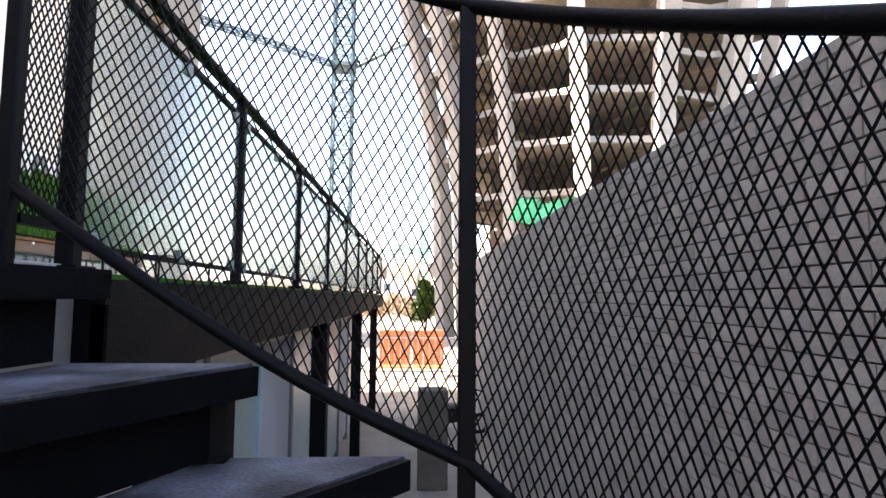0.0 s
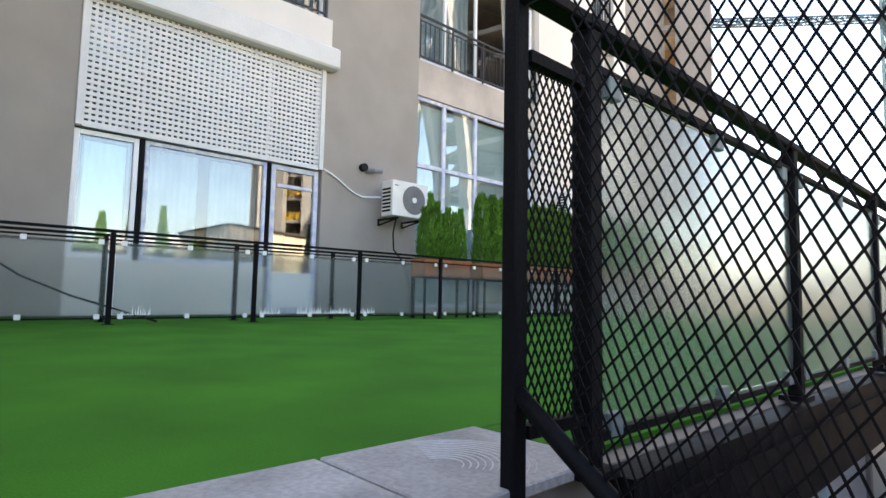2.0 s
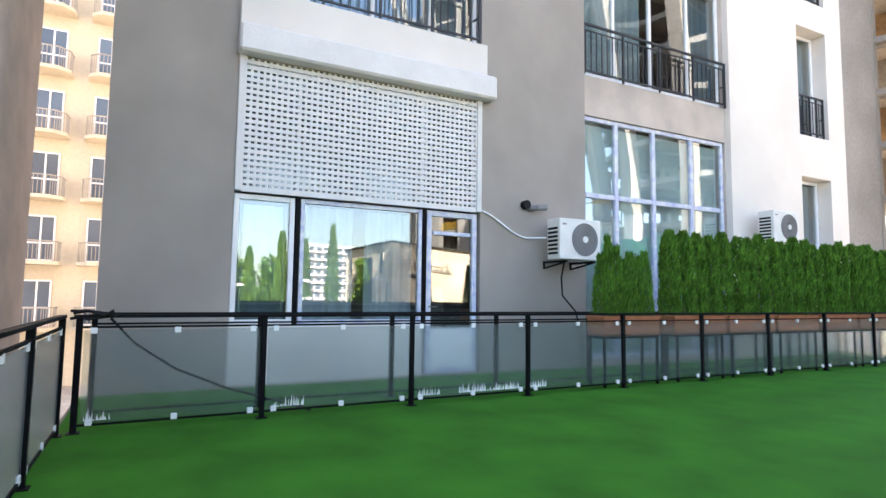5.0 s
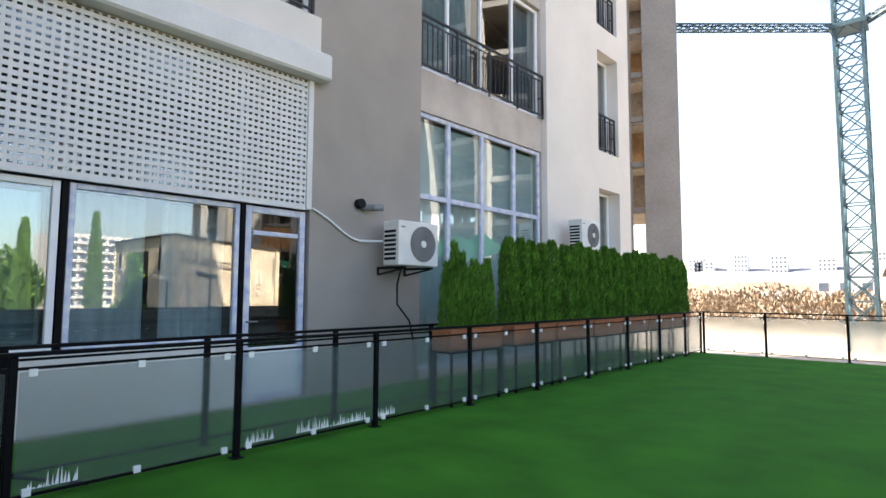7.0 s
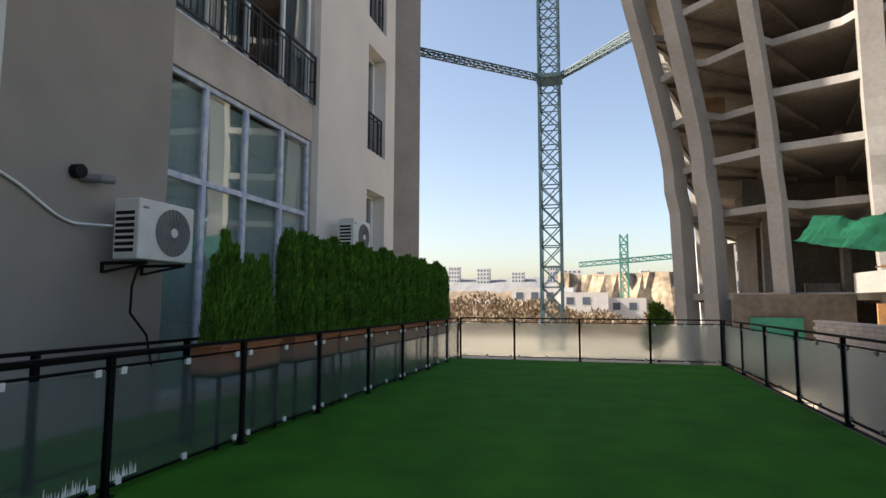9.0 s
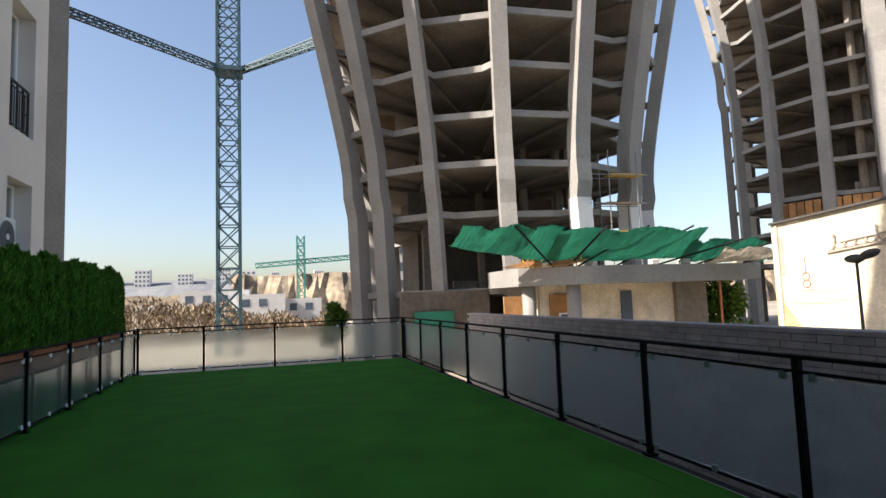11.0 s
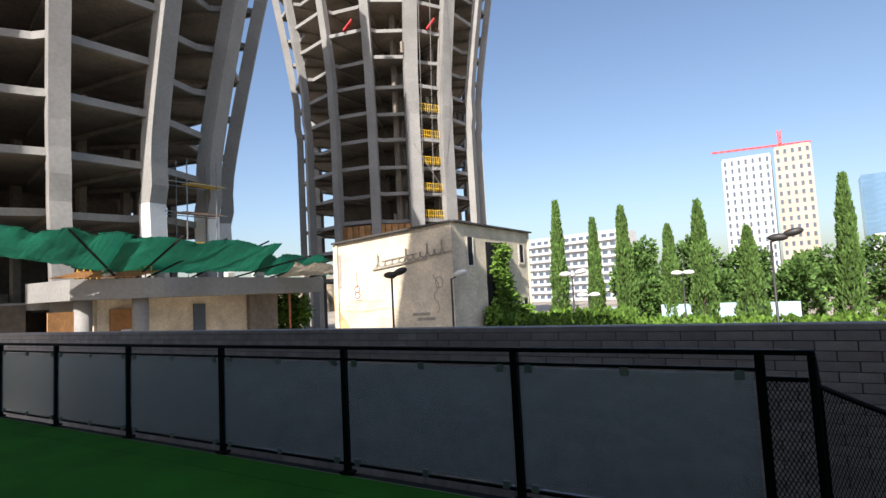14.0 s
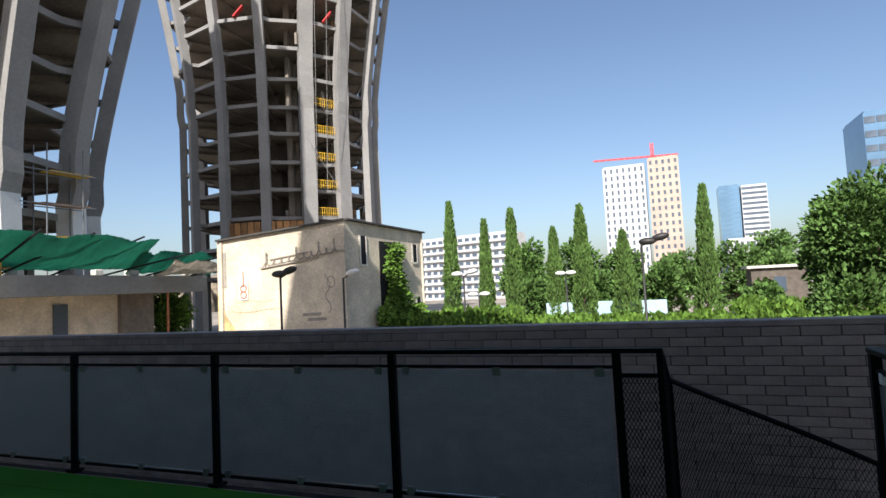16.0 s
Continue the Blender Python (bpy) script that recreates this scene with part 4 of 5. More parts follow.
def site_rail(a, b, name, label, mat, h=1.0, n=8):
    r = thing(name, label, "barrier", "site barriers")
    a, b = Vector(a), Vector(b)
    for z in (0.35, h):
        part("rail", bar(B(), a + Vector((0, 0, z)), b + Vector((0, 0, z)), 0.06), mat, r)
    for k in range(n + 1):
        p = a.lerp(b, k / n)
        part("baluster", bar(B(), p, p + Vector((0, 0, h)), 0.05), mat, r)


for z in (10.88, 14.32, 17.76, 21.2, 24.64):
    p, q = at2(T2F[4], z), at2(T2F[5], z)
    site_rail(p.lerp(q, 0.15), p.lerp(q, 0.8), "site_barrier", "yellow mesh barrier on an open tower floor", YELLOW, n=10)
for i, z in ((2, 34.96), (4, 34.96)):
    p, q = at2(T2F[i], z), at2(T2F[i + 1], z)
    m = p.lerp(q, 0.45)
    bm = B()
    bar(bm, m + Vector((0, 0, 0.0)), m + Vector((0.6, -0.9, 1.4)), 0.9, 0.15)
    tagged(part("red_sheet", bm, RED), "red sheet hung on a tower floor edge", "sheet", "red sheets")
out = Vector((-0.8, -0.6, 0)) * 1.2
runs = []
for k, u in enumerate((0.2, 0.5, 0.85)):
    m = at2(T2F[4], 40).lerp(at2(T2F[5], 40), u)
    w = at2(T2F[4], 14).lerp(at2(T2F[5], 14), u)
    runs.append((m + out, Vector((w.x, w.y, 10 + 4 * k)) + out))
runs.append((at2(T2F[4], 20) + out, at2(T2F[5], 13) + out))
for a, b in runs:
    tagged(part("hoist_cable", tube(B(), [a, b], 0.03, 5), CONCRETE), "pale hoist cable hanging down the second tower", "cable", "hoist cables")

# scaffold beside the primed column of the first tower
sc = thing("scaffold", "light steel scaffold with yellow planks at the tower column", "scaffold")
for x, y in ((17.2, 32.6), (19.6, 32.8), (17.2, 31.4), (19.6, 31.6)):
    part("standard", bar(B(), (x, y, 3.0), (x, y, 11.2), 0.06), AC_GREY, sc)
for z in (5.5, 7.5, 9.5):
    for y in (31.4, 32.7):
        part("ledger", bar(B(), (15.4, y, z), (20.4, y + 0.1, z + 0.05), 0.06), AC_GREY, sc)
    part("plank", bar(B(), (15.6 + 0.2 * z, 32.0, z + 0.1), (19.6 + 0.08 * z, 32.2, z + 0.15), 0.9, 0.08), YELLOW if z != 7.5 else TIMBER, sc)

# low slab building in front of the first tower, with debris net
sl = thing("podium", "low concrete podium with a thick roof slab", "building")
part("roof_slab", prism(B(), [(8.6, 28.2), (12.4, 26.4), (25.5, 27.4), (25.5, 33), (8.6, 33)], 1.95, 3.0), CONCRETE, sl)
part("wall", box(B(), 10.4, 20.0, 29.2, 30, GROUND_Z, 1.95), PALE, sl)
part("wall", box(B(), 20.02, 22.4, 28.9, 31, GROUND_Z, 1.95), CONCRETE_D, sl)
part("wall", box(B(), 2.8, 8.8, 33.4, 33.9, GROUND_Z, 1.9), CORE, sl)
for x, y in ((9.6, 29.0), (11.8, 27.6)):
    part("column", tube(B(), [(x, y, GROUND_Z), (x, y, 1.95)], 0.42, 18), CONCRETE, sl, smooth=True)
for x, m in ((8.0, TIMBER), (11.0, TIMBER)):
    w = part("door_panel", box(B(), x, x + 1.9, 29.05, 29.15, GROUND_Z, 1.4), m, sl)
    part("pane", box(B(), x + 0.65, x + 1.25, 29.0, 29.04, -0.95, 0.2), FAR_GLASS, w)
    bm = B()
    for a, b, c, d in ((0.55, 0.65, -1.05, 0.3), (1.25, 1.35, -1.05, 0.3), (0.65, 1.25, -1.05, -0.95), (0.65, 1.25, 0.2, 0.3)):
        box(bm, x + a, x + b, 28.98, 29.04, c, d)
    part("pane_frame", bm, PVC, w)
bm = B()
box(bm, 16.0, 16.8, 29.1, 29.2, -0.6, 1.5)
part("opening", bm, FAR_GLASS, sl)
part("shutter_panel", box(B(), 3.6, 6.2, 33.2, 33.39, GROUND_Z + 1.5, 0.6), NET, sl)

net = thing("debris_net", "green debris net slung on poles over the podium, sagging and torn", "net")
rnd = random.Random(31)


def net_sheet(x0, x1, y0, y1, za, zb, sag, mat, seed, za2=None, nx=80, ny=14):
    """A sagging cloth from a front edge at za to a rear edge at zb."""
    rn = random.Random(seed)
    bm = B()
    g = []
    for i in range(nx + 1):
        u = i / nx
        row = []
        for j in range(ny + 1):
            v = j / ny
            foot = za + ((za2 or za) - za) * u
            z = foot + (zb - foot) * v - sag * 4 * v * (1 - v) * (0.5 + 0.5 * math.sin(u * 9.0 + seed)) + 0.10 * noise.noise(Vector((u * 9, v * 5, seed))) + 0.05 * noise.noise(Vector((u * 40, v * 3, seed + 5)))
            z += 0.28 * abs(math.sin(u * math.pi * 2.5 + seed)) * v
            row.append(bm.verts.new((x0 + (x1 - x0) * u + 0.2 * rn.uniform(-1, 1) * (j in (0, ny)), y0 + (y1 - y0) * v + 0.25 * math.sin(u * 7), z)))
        g.append(row)
    for i in range(nx):
        for j in range(ny):
            bm.faces.new((g[i][j], g[i + 1][j], g[i + 1][j + 1], g[i][j + 1]))
    r = bmesh.ops.solidify(bm, geom=bm.faces[:], thickness=0.02)
    return part("net_sheet", bm, mat, net, smooth=True)


net_sheet(9.6, 19.5, 27.2, 25.0, 3.2, 4.75, 0.25, NET, 3, 3.4)
net_sheet(4.3, 10.2, 27.6, 25.2, 4.3, 4.85, 0.15, NET, 1, 3.2)
net_sheet(19.0, 24.6, 27.4, 25.8, 3.1, 4.2, 0.25, NET, 5, 3.4)
net_sheet(20.5, 26.2, 26.6, 24.9, 3.0, 3.6, 0.15, TARP, 8, 3.2)
net_sheet(25.4, 29.6, 27.4, 25.8, 3.1, 4.1, 0.3, NET, 9, 3.6)
for x0, x1 in ((10.4, 7.0), (11.4, 12.6), (12.0, 15.3), (14.6, 18.3), (17.5, 21.8), (20.4, 25.0), (24.0, 28.6)):
    part("pole", tube(B(), [(x0, 27.3, 3.01), (x1, 24.9, 5.1 if x1 < 20 else 4.3)], 0.06, 6), DARK, net)
bm = B()
for x, s in ((9.7, 0.5), (12.5, 0.35), (17.0, 0.4), (19.2, 0.5), (21.2, 0.45), (23.4, 0.4)):
    box(bm, x, x + 1.4 * s, 27.2, 27.2 + s, 3.01, 3.01 + s * 0.9, 0.06)
tagged(part("rubble_sacks", bm, TARP), "pale rubble sacks along the podium edge", "sack", kind="stuff")
site_rail((9.0, 28.3, 3.01), (12.0, 26.9, 3.01), "site_barrier", "yellow mesh barrier at the podium edge", YELLOW, 1.0, 12)
tp = thing("timber_stack", "loose formwork planks at the podium edge", "planks")
for k in range(7):
    part("plank", bar(B(), (7.6 + 0.2 * k, 28.0 - 0.05 * k, 3.05 + 0.05 * k), (11.2 + 0.2 * k, 26.9, 3.07 + 0.05 * k), 0.22, 0.05), TIMBER, tp)
pr = thing("steel_prop", "rusty steel prop under the podium slab", "prop", at=(22.6, 27.9, GROUND_Z))
part("shaft", tube(B(), [(0, 0, 0), (0, 0, 5.13)], 0.07, 8), TERRACOTTA, pr)


# ---- tower crane and its ties ----
def lattice(bm, a, b, w, step, r, up=(0, 0, 1)):
    a, b = Vector(a), Vector(b)
    d = (b - a)
    n = max(2, int(d.length / step))
    s = d.normalized().cross(Vector(up))
    if s.length < 0.01:
        s = Vector((1, 0, 0))
    s.normalize()
    u = s.cross(d.normalized())
    legs = [(s * i + u * j) * (w / 2) for i, j in ((-1, -1), (1, -1), (1, 1), (-1, 1))]
    for l in legs:
        bar(bm, a + l, b + l, r * 1.9)
    for k in range(n):
        p, q = a + d * (k / n), a + d * ((k + 1) / n)
        for i in range(4):
            l, m = legs[i], legs[(i + 1) % 4]
            bar(bm, p + l, p + m, r)
            bar(bm, p + l, q + m, r)
            bar(bm, p + m, q + l, r * 0.9)


cr = thing("tower_crane", "dark blue-green lattice mast of a tower crane", "crane", at=(0, 0, 0))
bm = B()
lattice(bm, (-8.9, 56, GROUND_Z), (-8.9, 56, 46), 2.0, 2.05, 0.11)
part("mast", bm, CRANE_GREEN, cr)
bm = B()
box(bm, -10.2, -7.6, 54.7, 57.3, 24.3, 24.7)
part("collar", bm, CRANE_GREEN, cr)
bm = B()
lattice(bm, (-10, 55.4, 24.6), (-19.6, 41.5, 22.6), 0.5, 1.2, 0.05)
part("tie_frame", bm, CRANE_GREEN, cr)
for dz, y in ((0.3, 46.0), (-0.6, 45.0)):
    bm = B()
    lattice(bm, (-7.8, 56, 24.7), (1.5, y, 25.0 + dz), 0.45, 1.2, 0.05)
    part("tie_frame", bm, CRANE_GREEN, cr)
c2 = thing("tower_crane", "small distant tower crane with a level jib", "crane")
bm = B()
lattice(bm, (1.0, 120, -3.2), (1.0, 120, 15.5), 1.5, 2.0, 0.14)
part("mast", bm, CRANE_TEAL, c2)
bm = B()
lattice(bm, (-8, 120, 9.4), (26, 120, 12.0), 0.9, 2.0, 0.1)
part("jib", bm, CRANE_TEAL, c2)

# ---- small rendered house behind the brick wall ----
hs = thing("house", "weathered two-storey house with pale render and a dark flat roof", "house")
HA, HB, HC = Vector((17.2, 18.7)), Vector((19.2, 12.45)), Vector((27.6, 11.8))
HD = HC + (HA - HB)
zt = {0: 4.25, 1: 5.0, 2: 4.85, 3: 4.2}


def slab_wall(a, b, za, zb, mat, name="wall", thick=0.3, inward=None):
    d = (b - a).normalized()
    n = Vector((-d.y, d.x)) * thick
    bm = B()
    p = [a, b, b + n, a + n]
    lo = [bm.verts.new((q.x, q.y, GROUND_Z)) for q in p]
    hi = [bm.verts.new((q.x, q.y, z)) for q, z in zip(p, (za, zb, zb, za))]
    for k in range(4):
        bm.faces.new((lo[k], lo[(k + 1) % 4], hi[(k + 1) % 4], hi[k]))
    bm.faces.new(hi), bm.faces.new(lo[::-1])
    return part(name, bm, mat, hs)


front = slab_wall(HA, HB, zt[0], zt[1], PALE)
side = slab_wall(HB, HC, zt[1], zt[2], PALE)
slab_wall(HC, HD, zt[2], zt[3], PALE)
slab_wall(HD, HA, zt[3], zt[0], PALE)
bm = B()
for q, z in zip((HA, HB, HC, HD), (zt[0], zt[1], zt[2], zt[3])):
    bm.verts.new((q.x, q.y, z + 0.02))
bm.verts.ensure_lookup_table()
bm.faces.new(bm.verts[:])
bmesh.ops.solidify(bm, geom=bm.faces[:], thickness=0.16)
part("roof", bm, ROOF, hs)
bm = B()
for a, b, za, zb in ((HA, HB, zt[0], zt[1]), (HB, HC, zt[1], zt[2])):
    n = Vector(((b - a).y, -(b - a).x)).normalized() * 0.10
    bar(bm, (a.x + n.x, a.y + n.y, za + 0.05), (b.x + n.x, b.y + n.y, zb + 0.05), 0.24, 0.09)
part("roof_edge", bm, ROOF, hs)


def on_wall(a, b, u, z, off=0.03):
    d = b - a
    n = Vector((d.y, -d.x)).normalized()
    p = a + d * u + n * off
    return Vector((p.x, p.y, z))


def wall_rect(a, b, u0, u1, z0, z1, mat, name, parent, thick=0.05, off=0.03):
    bm = B()
    p, q = on_wall(a, b, u0, (z0 + z1) / 2, off), on_wall(a, b, u1, (z0 + z1) / 2, off)
    bar(bm, p, q, thick, z1 - z0)
    return part(name, bm, mat, parent)


# windows are flat plates on the wall, painted dark as their inner shade
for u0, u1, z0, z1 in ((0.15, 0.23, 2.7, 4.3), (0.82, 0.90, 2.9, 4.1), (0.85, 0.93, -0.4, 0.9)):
    w = wall_rect(HB, HC, u0, u1, z0, z1, OPENING_SHADE, "window", hs, 0.04)
    wall_rect(HB, HC, u0, u0 + 0.012, z0, z1, LETTER, "window_frame", w, 0.07)
    wall_rect(HB, HC, u1 - 0.012, u1, z0, z1, LETTER, "window_frame", w, 0.07)
    wall_rect(HB, HC, u0 + 0.012, u1 - 0.012, z0, z0 + 0.1, LETTER, "window_sill", w, 0.08)
# no hole is cut: a dark plate paints the shade of the opening
wall_rect(HB, HC, 0.38, 0.62, -0.5, 4.1, OPENING_SHADE, "opening", hs, 0.04)
# unreadable script sign: one looping stroke on two rails, with taller loops
def script(u0, u1, z0, z1, loops, size, tall):
    pts = []
    n = loops * 10
    for k in range(n + 1):
        t = k / 10
        g = k / n
        big = 2.3 if int(t) in tall else 1.0
        ph = 2 * math.pi * t
        pts.append(on_wall(HA, HB, u0 + (u1 - u0) * g + 0.016 * math.sin(ph), z0 + (z1 - z0) * g + size * big * (0.5 - 0.5 * math.cos(ph)), 0.09))
    return pts


bm = B()
tube(bm, script(0.36, 0.95, 2.86, 3.45, 10, 0.30, (0, 4, 7, 9)), 0.035, 5)
bar(bm, on_wall(HA, HB, 0.34, 2.80, 0.08), on_wall(HA, HB, 0.80, 3.22, 0.08), 0.05, 0.07)
bar(bm, on_wall(HA, HB, 0.42, 3.22, 0.06), on_wall(HA, HB, 0.72, 3.50, 0.06), 0.04, 0.05)
bar(bm, on_wall(HA, HB, 0.78, 3.30, 0.06), on_wall(HA, HB, 1.0, 3.52, 0.06), 0.03, 0.04)
part("sign", bm, SIGN, hs, "grey metal script sign, unreadable")
# faint traces of a removed relief and cracks in the render
bm = B()
tube(bm, [on_wall(HA, HB, 0.86 + 0.02 * math.sin(t * 2), 0.4 + 0.36 * t, 0.02) for t in np.linspace(0, 5.5, 24)], 0.018, 4)
tube(bm, [on_wall(HA, HB, 0.885 + 0.03 * math.cos(t), 1.95 + 0.28 * math.sin(t), 0.02) for t in np.linspace(0, 6.28, 18)], 0.018, 4)
part("relief_trace", bm, SIGN, hs)
bm = B()
tube(bm, [on_wall(HA, HB, u, 0.62 + 0.05 * math.sin(u * 19) + 0.2 * u, 0.008) for u in np.linspace(0.1, 0.5, 14)], 0.012, 4)
tube(bm, [on_wall(HA, HB, u, 1.15 + 0.04 * math.sin(u * 31), 0.008) for u in np.linspace(0.14, 0.44, 10)], 0.008, 4)
part("crack", bm, PATCH, hs)
bm = B()
edge = [(0.0, -3.0), (0.2, -3.0), (0.21, -1.7), (0.17, -1.1), (0.19, -0.7), (0.12, -0.1), (0.06, 0.5), (0.03, 1.3), (0.0, 1.6)]
lo, hi = [[bm.verts.new(on_wall(HA, HB, u, z, off)) for u, z in edge] for off in (0.001, 0.022)]
bm.faces.new(lo[::-1])
bm.faces.new(hi)
for k in range(len(edge)):
    m = (k + 1) % len(edge)
    bm.faces.new((lo[k], lo[m], hi[m], hi[k]))
part("bare_render", bm, PATCH, hs, "ochre bare render where the paint has peeled")
v = wall_rect(HA, HB, 0.17, 0.24, 1.25, 2.75, LETTER, "plaque", hs, 0.04)
bm = B()
for q in range(2):
    z = 1.5 + 0.32 * q
    pts = [on_wall(HA, HB, 0.205 + 0.022 * math.cos(t), z + 0.17 * math.sin(t), 0.06) for t in np.linspace(0, 2 * math.pi, 15)]
    tube(bm, pts, 0.03, 4)
bar(bm, on_wall(HA, HB, 0.205, 1.9, 0.06), on_wall(HA, HB, 0.205, 2.7, 0.06), 0.04, 0.05)
part("violin_relief", bm, TERRACOTTA, v)
for u0, u1, z0, z1 in ((0.04, 0.07, 1.9, 3.7), (0.66, 0.8, 0.3, 0.45), (0.7, 0.84, 0.05, 0.2)):
    wall_rect(HA, HB, u0, u1, z0, z1, PATCH if z0 < 0 or z0 > 2 else SIGN, "peeled_patch", hs, 0.02, 0.012)

# vine on the house side
vine = thing("ivy", "bright green ivy climbing out of the house opening", "plant")


def vine_at(rn):
    u, z = rn.uniform(0.28, 0.85), rn.uniform(-3, 4.0)
    if z > 0.5 and not 0.40 < u + 0.03 * math.sin(z * 3) < 0.60 + 0.25 * max(0, 1.6 - z) * rn.random():
        z = rn.uniform(-3, 0.4)
    p = on_wall(HB, HC, u, z, rn.uniform(0.1, 0.5 + 0.6 * max(0, 0.5 - z)))
    return p, (0.0, -1, 0)


crown("leaves", vine, BRIGHT_LEAF, 5200, vine_at, 0.26, 0.10, 5, -0.1)


# ---- lamps, trees and shrubs in the park ----
def street_lamp(x, y, z, label, heads, dark=True):
    l = thing("street_lamp", label, "street lamp", "park lamps", at=(x, y, GROUND_Z))
    h = z - GROUND_Z
    part("pole", tube(B(), [(0, 0, 0), (0, 0, 0.8), (0, 0, h)], 0.07, 10, 0.045), LAMP_BLACK, l, smooth=True)
    for dy, tilt in heads:
        part("arm", tube(B(), [(0, 0, h - 0.05), (0.02, dy * 0.4, h + 0.05), (0, dy * 0.6, h + 0.12)], 0.03, 6), LAMP_BLACK, l)
        bm = B()
        bmesh.ops.create_uvsphere(bm, u_segments=14, v_segments=8, radius=1.0)
        bmesh.ops.transform(bm, matrix=Matrix.Translation((0, dy, h + 0.12 + tilt)) @ pose(0, 0, 0, math.degrees(math.atan2(tilt, dy)) if dy else 0, 0, 0) @ Matrix.Diagonal((0.17, 0.36, 0.15, 1)), verts=bm.verts[:])
        part("lamp_head", bm, LAMP_BLACK if dark else LAMP_WHITE, l, smooth=True)


street_lamp(19.5, -1.55, 2.75, "black twin-headed park lamp on a slim pole", ((-0.75, 0.15), (-0.25, 0.0)))
street_lamp(13.7, 12.2, 2.15, "black twin-headed lamp before the rendered house", ((-0.45, 0.12), (0.05, 0.0)))
street_lamp(16.9, 11.2, 2.05, "black lamp with white heads at the house corner", ((-0.5, 0.1),), False)
street_lamp(26.0, 8.6, 2.0, "white-headed park lamp by the ivy", ((-0.5, 0.1), (0.4, 0.0)), False)
street_lamp(30.0, 9.0, 0.7, "low park lamp with twin white globes", ((-0.4, 0.0), (0.4, 0.0)), False)
street_lamp(33.0, 3.8, 1.8, "park lamp with white globes on a brown pole", ((-0.35, 0.0), (0.35, 0.0)), False)


def cypress(x, y, top, r, label, seed):
    t = thing("cypress", label, "tree", "park cypresses", at=(x, y, GROUND_Z))
    h = top - GROUND_Z
    part("trunk", tube(B(), [(0, 0, 0), (0.03, 0, h * 0.4), (0, 0.02, h * 0.9)], 0.16, 8, 0.03), BARK, t)
    lean = random.Random(seed).uniform(-0.25, 0.25)

    def where(rn):
        u = rn.random() ** 0.8
        prof = 0.8 * r * min(1.0, 0.55 + u * 3.0) * (1 - u) ** 0.62 * (1 + 0.12 * math.sin(u * 23 + seed))
        a = rn.uniform(0, 6.2832)
        q = prof * (0.45 + 0.6 * rn.random() ** 0.5) + 0.05
        return (q * math.cos(a) + lean * u * u, q * math.sin(a) + lean * u, 0.25 + u * (h - 0.3)), (math.cos(a) * 0.4, math.sin(a) * 0.4, 0.8)

    crown("crown", t, CYPRESS, 4200, where, 0.34, 0.085, seed, 1.0)


for i, (x, y, z, r) in enumerate(((36.3, 13.2, 7.9, 0.95), (38.3, 10.95, 6.5, 0.85), (36.9, 8.2, 7.0, 1.05), (43.6, 6.4, 5.9, 1.15), (37.9, 3.3, 6.9, 1.15), (40.3, 0.5, 4.9, 1.35), (36.1, -4.9, 7.2, 1.0))):
    cypress(x, y, z, r, "slender dark green cypress in the park", 60 + i)


def broadleaf(x, y, h, r, label, seed, n=5200, mat=LEAF, leaf=0.30, group="park trees"):
    rn = random.Random(seed)
    t = thing("tree", label, "tree", group, at=(x, y, GROUND_Z))
    part("trunk", tube(B(), [(0, 0, 0), (0.1, 0.05, h * 0.3), (0.0, 0.15, h * 0.75)], 0.22 * r / 2.5, 8, 0.06), BARK, t, smooth=True)
    blobs = []
    for k in range(13):
        a, zz = rn.uniform(0, 6.2832), rn.uniform(0.30, 0.95)
        q = r * rn.uniform(0.25, 0.75) * (1.15 - zz * 0.75)
        blobs.append((Vector((q * math.cos(a), q * math.sin(a), h * zz)), r * rn.uniform(0.28, 0.48)))
        part("limb", tube(B(), [(0, 0.05, h * 0.25 + 0.1 * k / 13), blobs[-1][0] * 0.6 + Vector((0, 0, h * 0.12)), blobs[-1][0]], 0.07, 5, 0.02), BARK, t)

    def where(r2):
        c, q = blobs[r2.randrange(len(blobs))]
        d = Vector((r2.gauss(0, 1), r2.gauss(0, 1), r2.gauss(0, 0.8)))
        d.normalize()
        return c + d * q * r2.uniform(0.5, 1.12), d

    crown("crown", t, mat, n, where, leaf, leaf * 0.42, seed + 1, 0.1)


broadleaf(25.5, -11.3, 7.9, 3.7, "large leafy green tree by the brick wall", 200, 15000, LEAF, 0.26)
broadleaf(30.0, -15.0, 8.0, 3.6, "leafy green park tree", 201, 6000)
for i, (x, y, h, r) in enumerate(((52, 11, 8.2, 3.2), (54, 6, 8.6, 3.4), (55, 1.5, 7.2, 3.0), (46, -2.0, 5.2, 2.2), (60, 13, 7.6, 3.2), (58, -9, 7.6, 3.6), (60, -13, 8.4, 3.6), (55, -16, 8, 3.6), (50, -11.5, 5.6, 2.6), (46, 3.6, 4.6, 2.2), (47, 9.0, 4.4, 2.0), (62, -4, 6.4, 3.0), (44, -9.5, 4.2, 2.0))):
    broadleaf(x, y, h, r, "leafy green tree behind the cypresses", 220 + i, 3600, LEAF, 0.42)
broadleaf(25.5, 31.0, 4.6, 2.6, "pale green bush beyond the podium", 260, 3000, BRIGHT_LEAF, 0.3)
broadleaf(0.0, 46, 4.4, 1.3, "small bright green tree beside the tower", 261, 2200, BRIGHT_LEAF, 0.3)

# undergrowth behind the brick wall
hd = thing("undergrowth", "bright green shrubs and vines behind the brick wall", "shrub", kind="stuff")


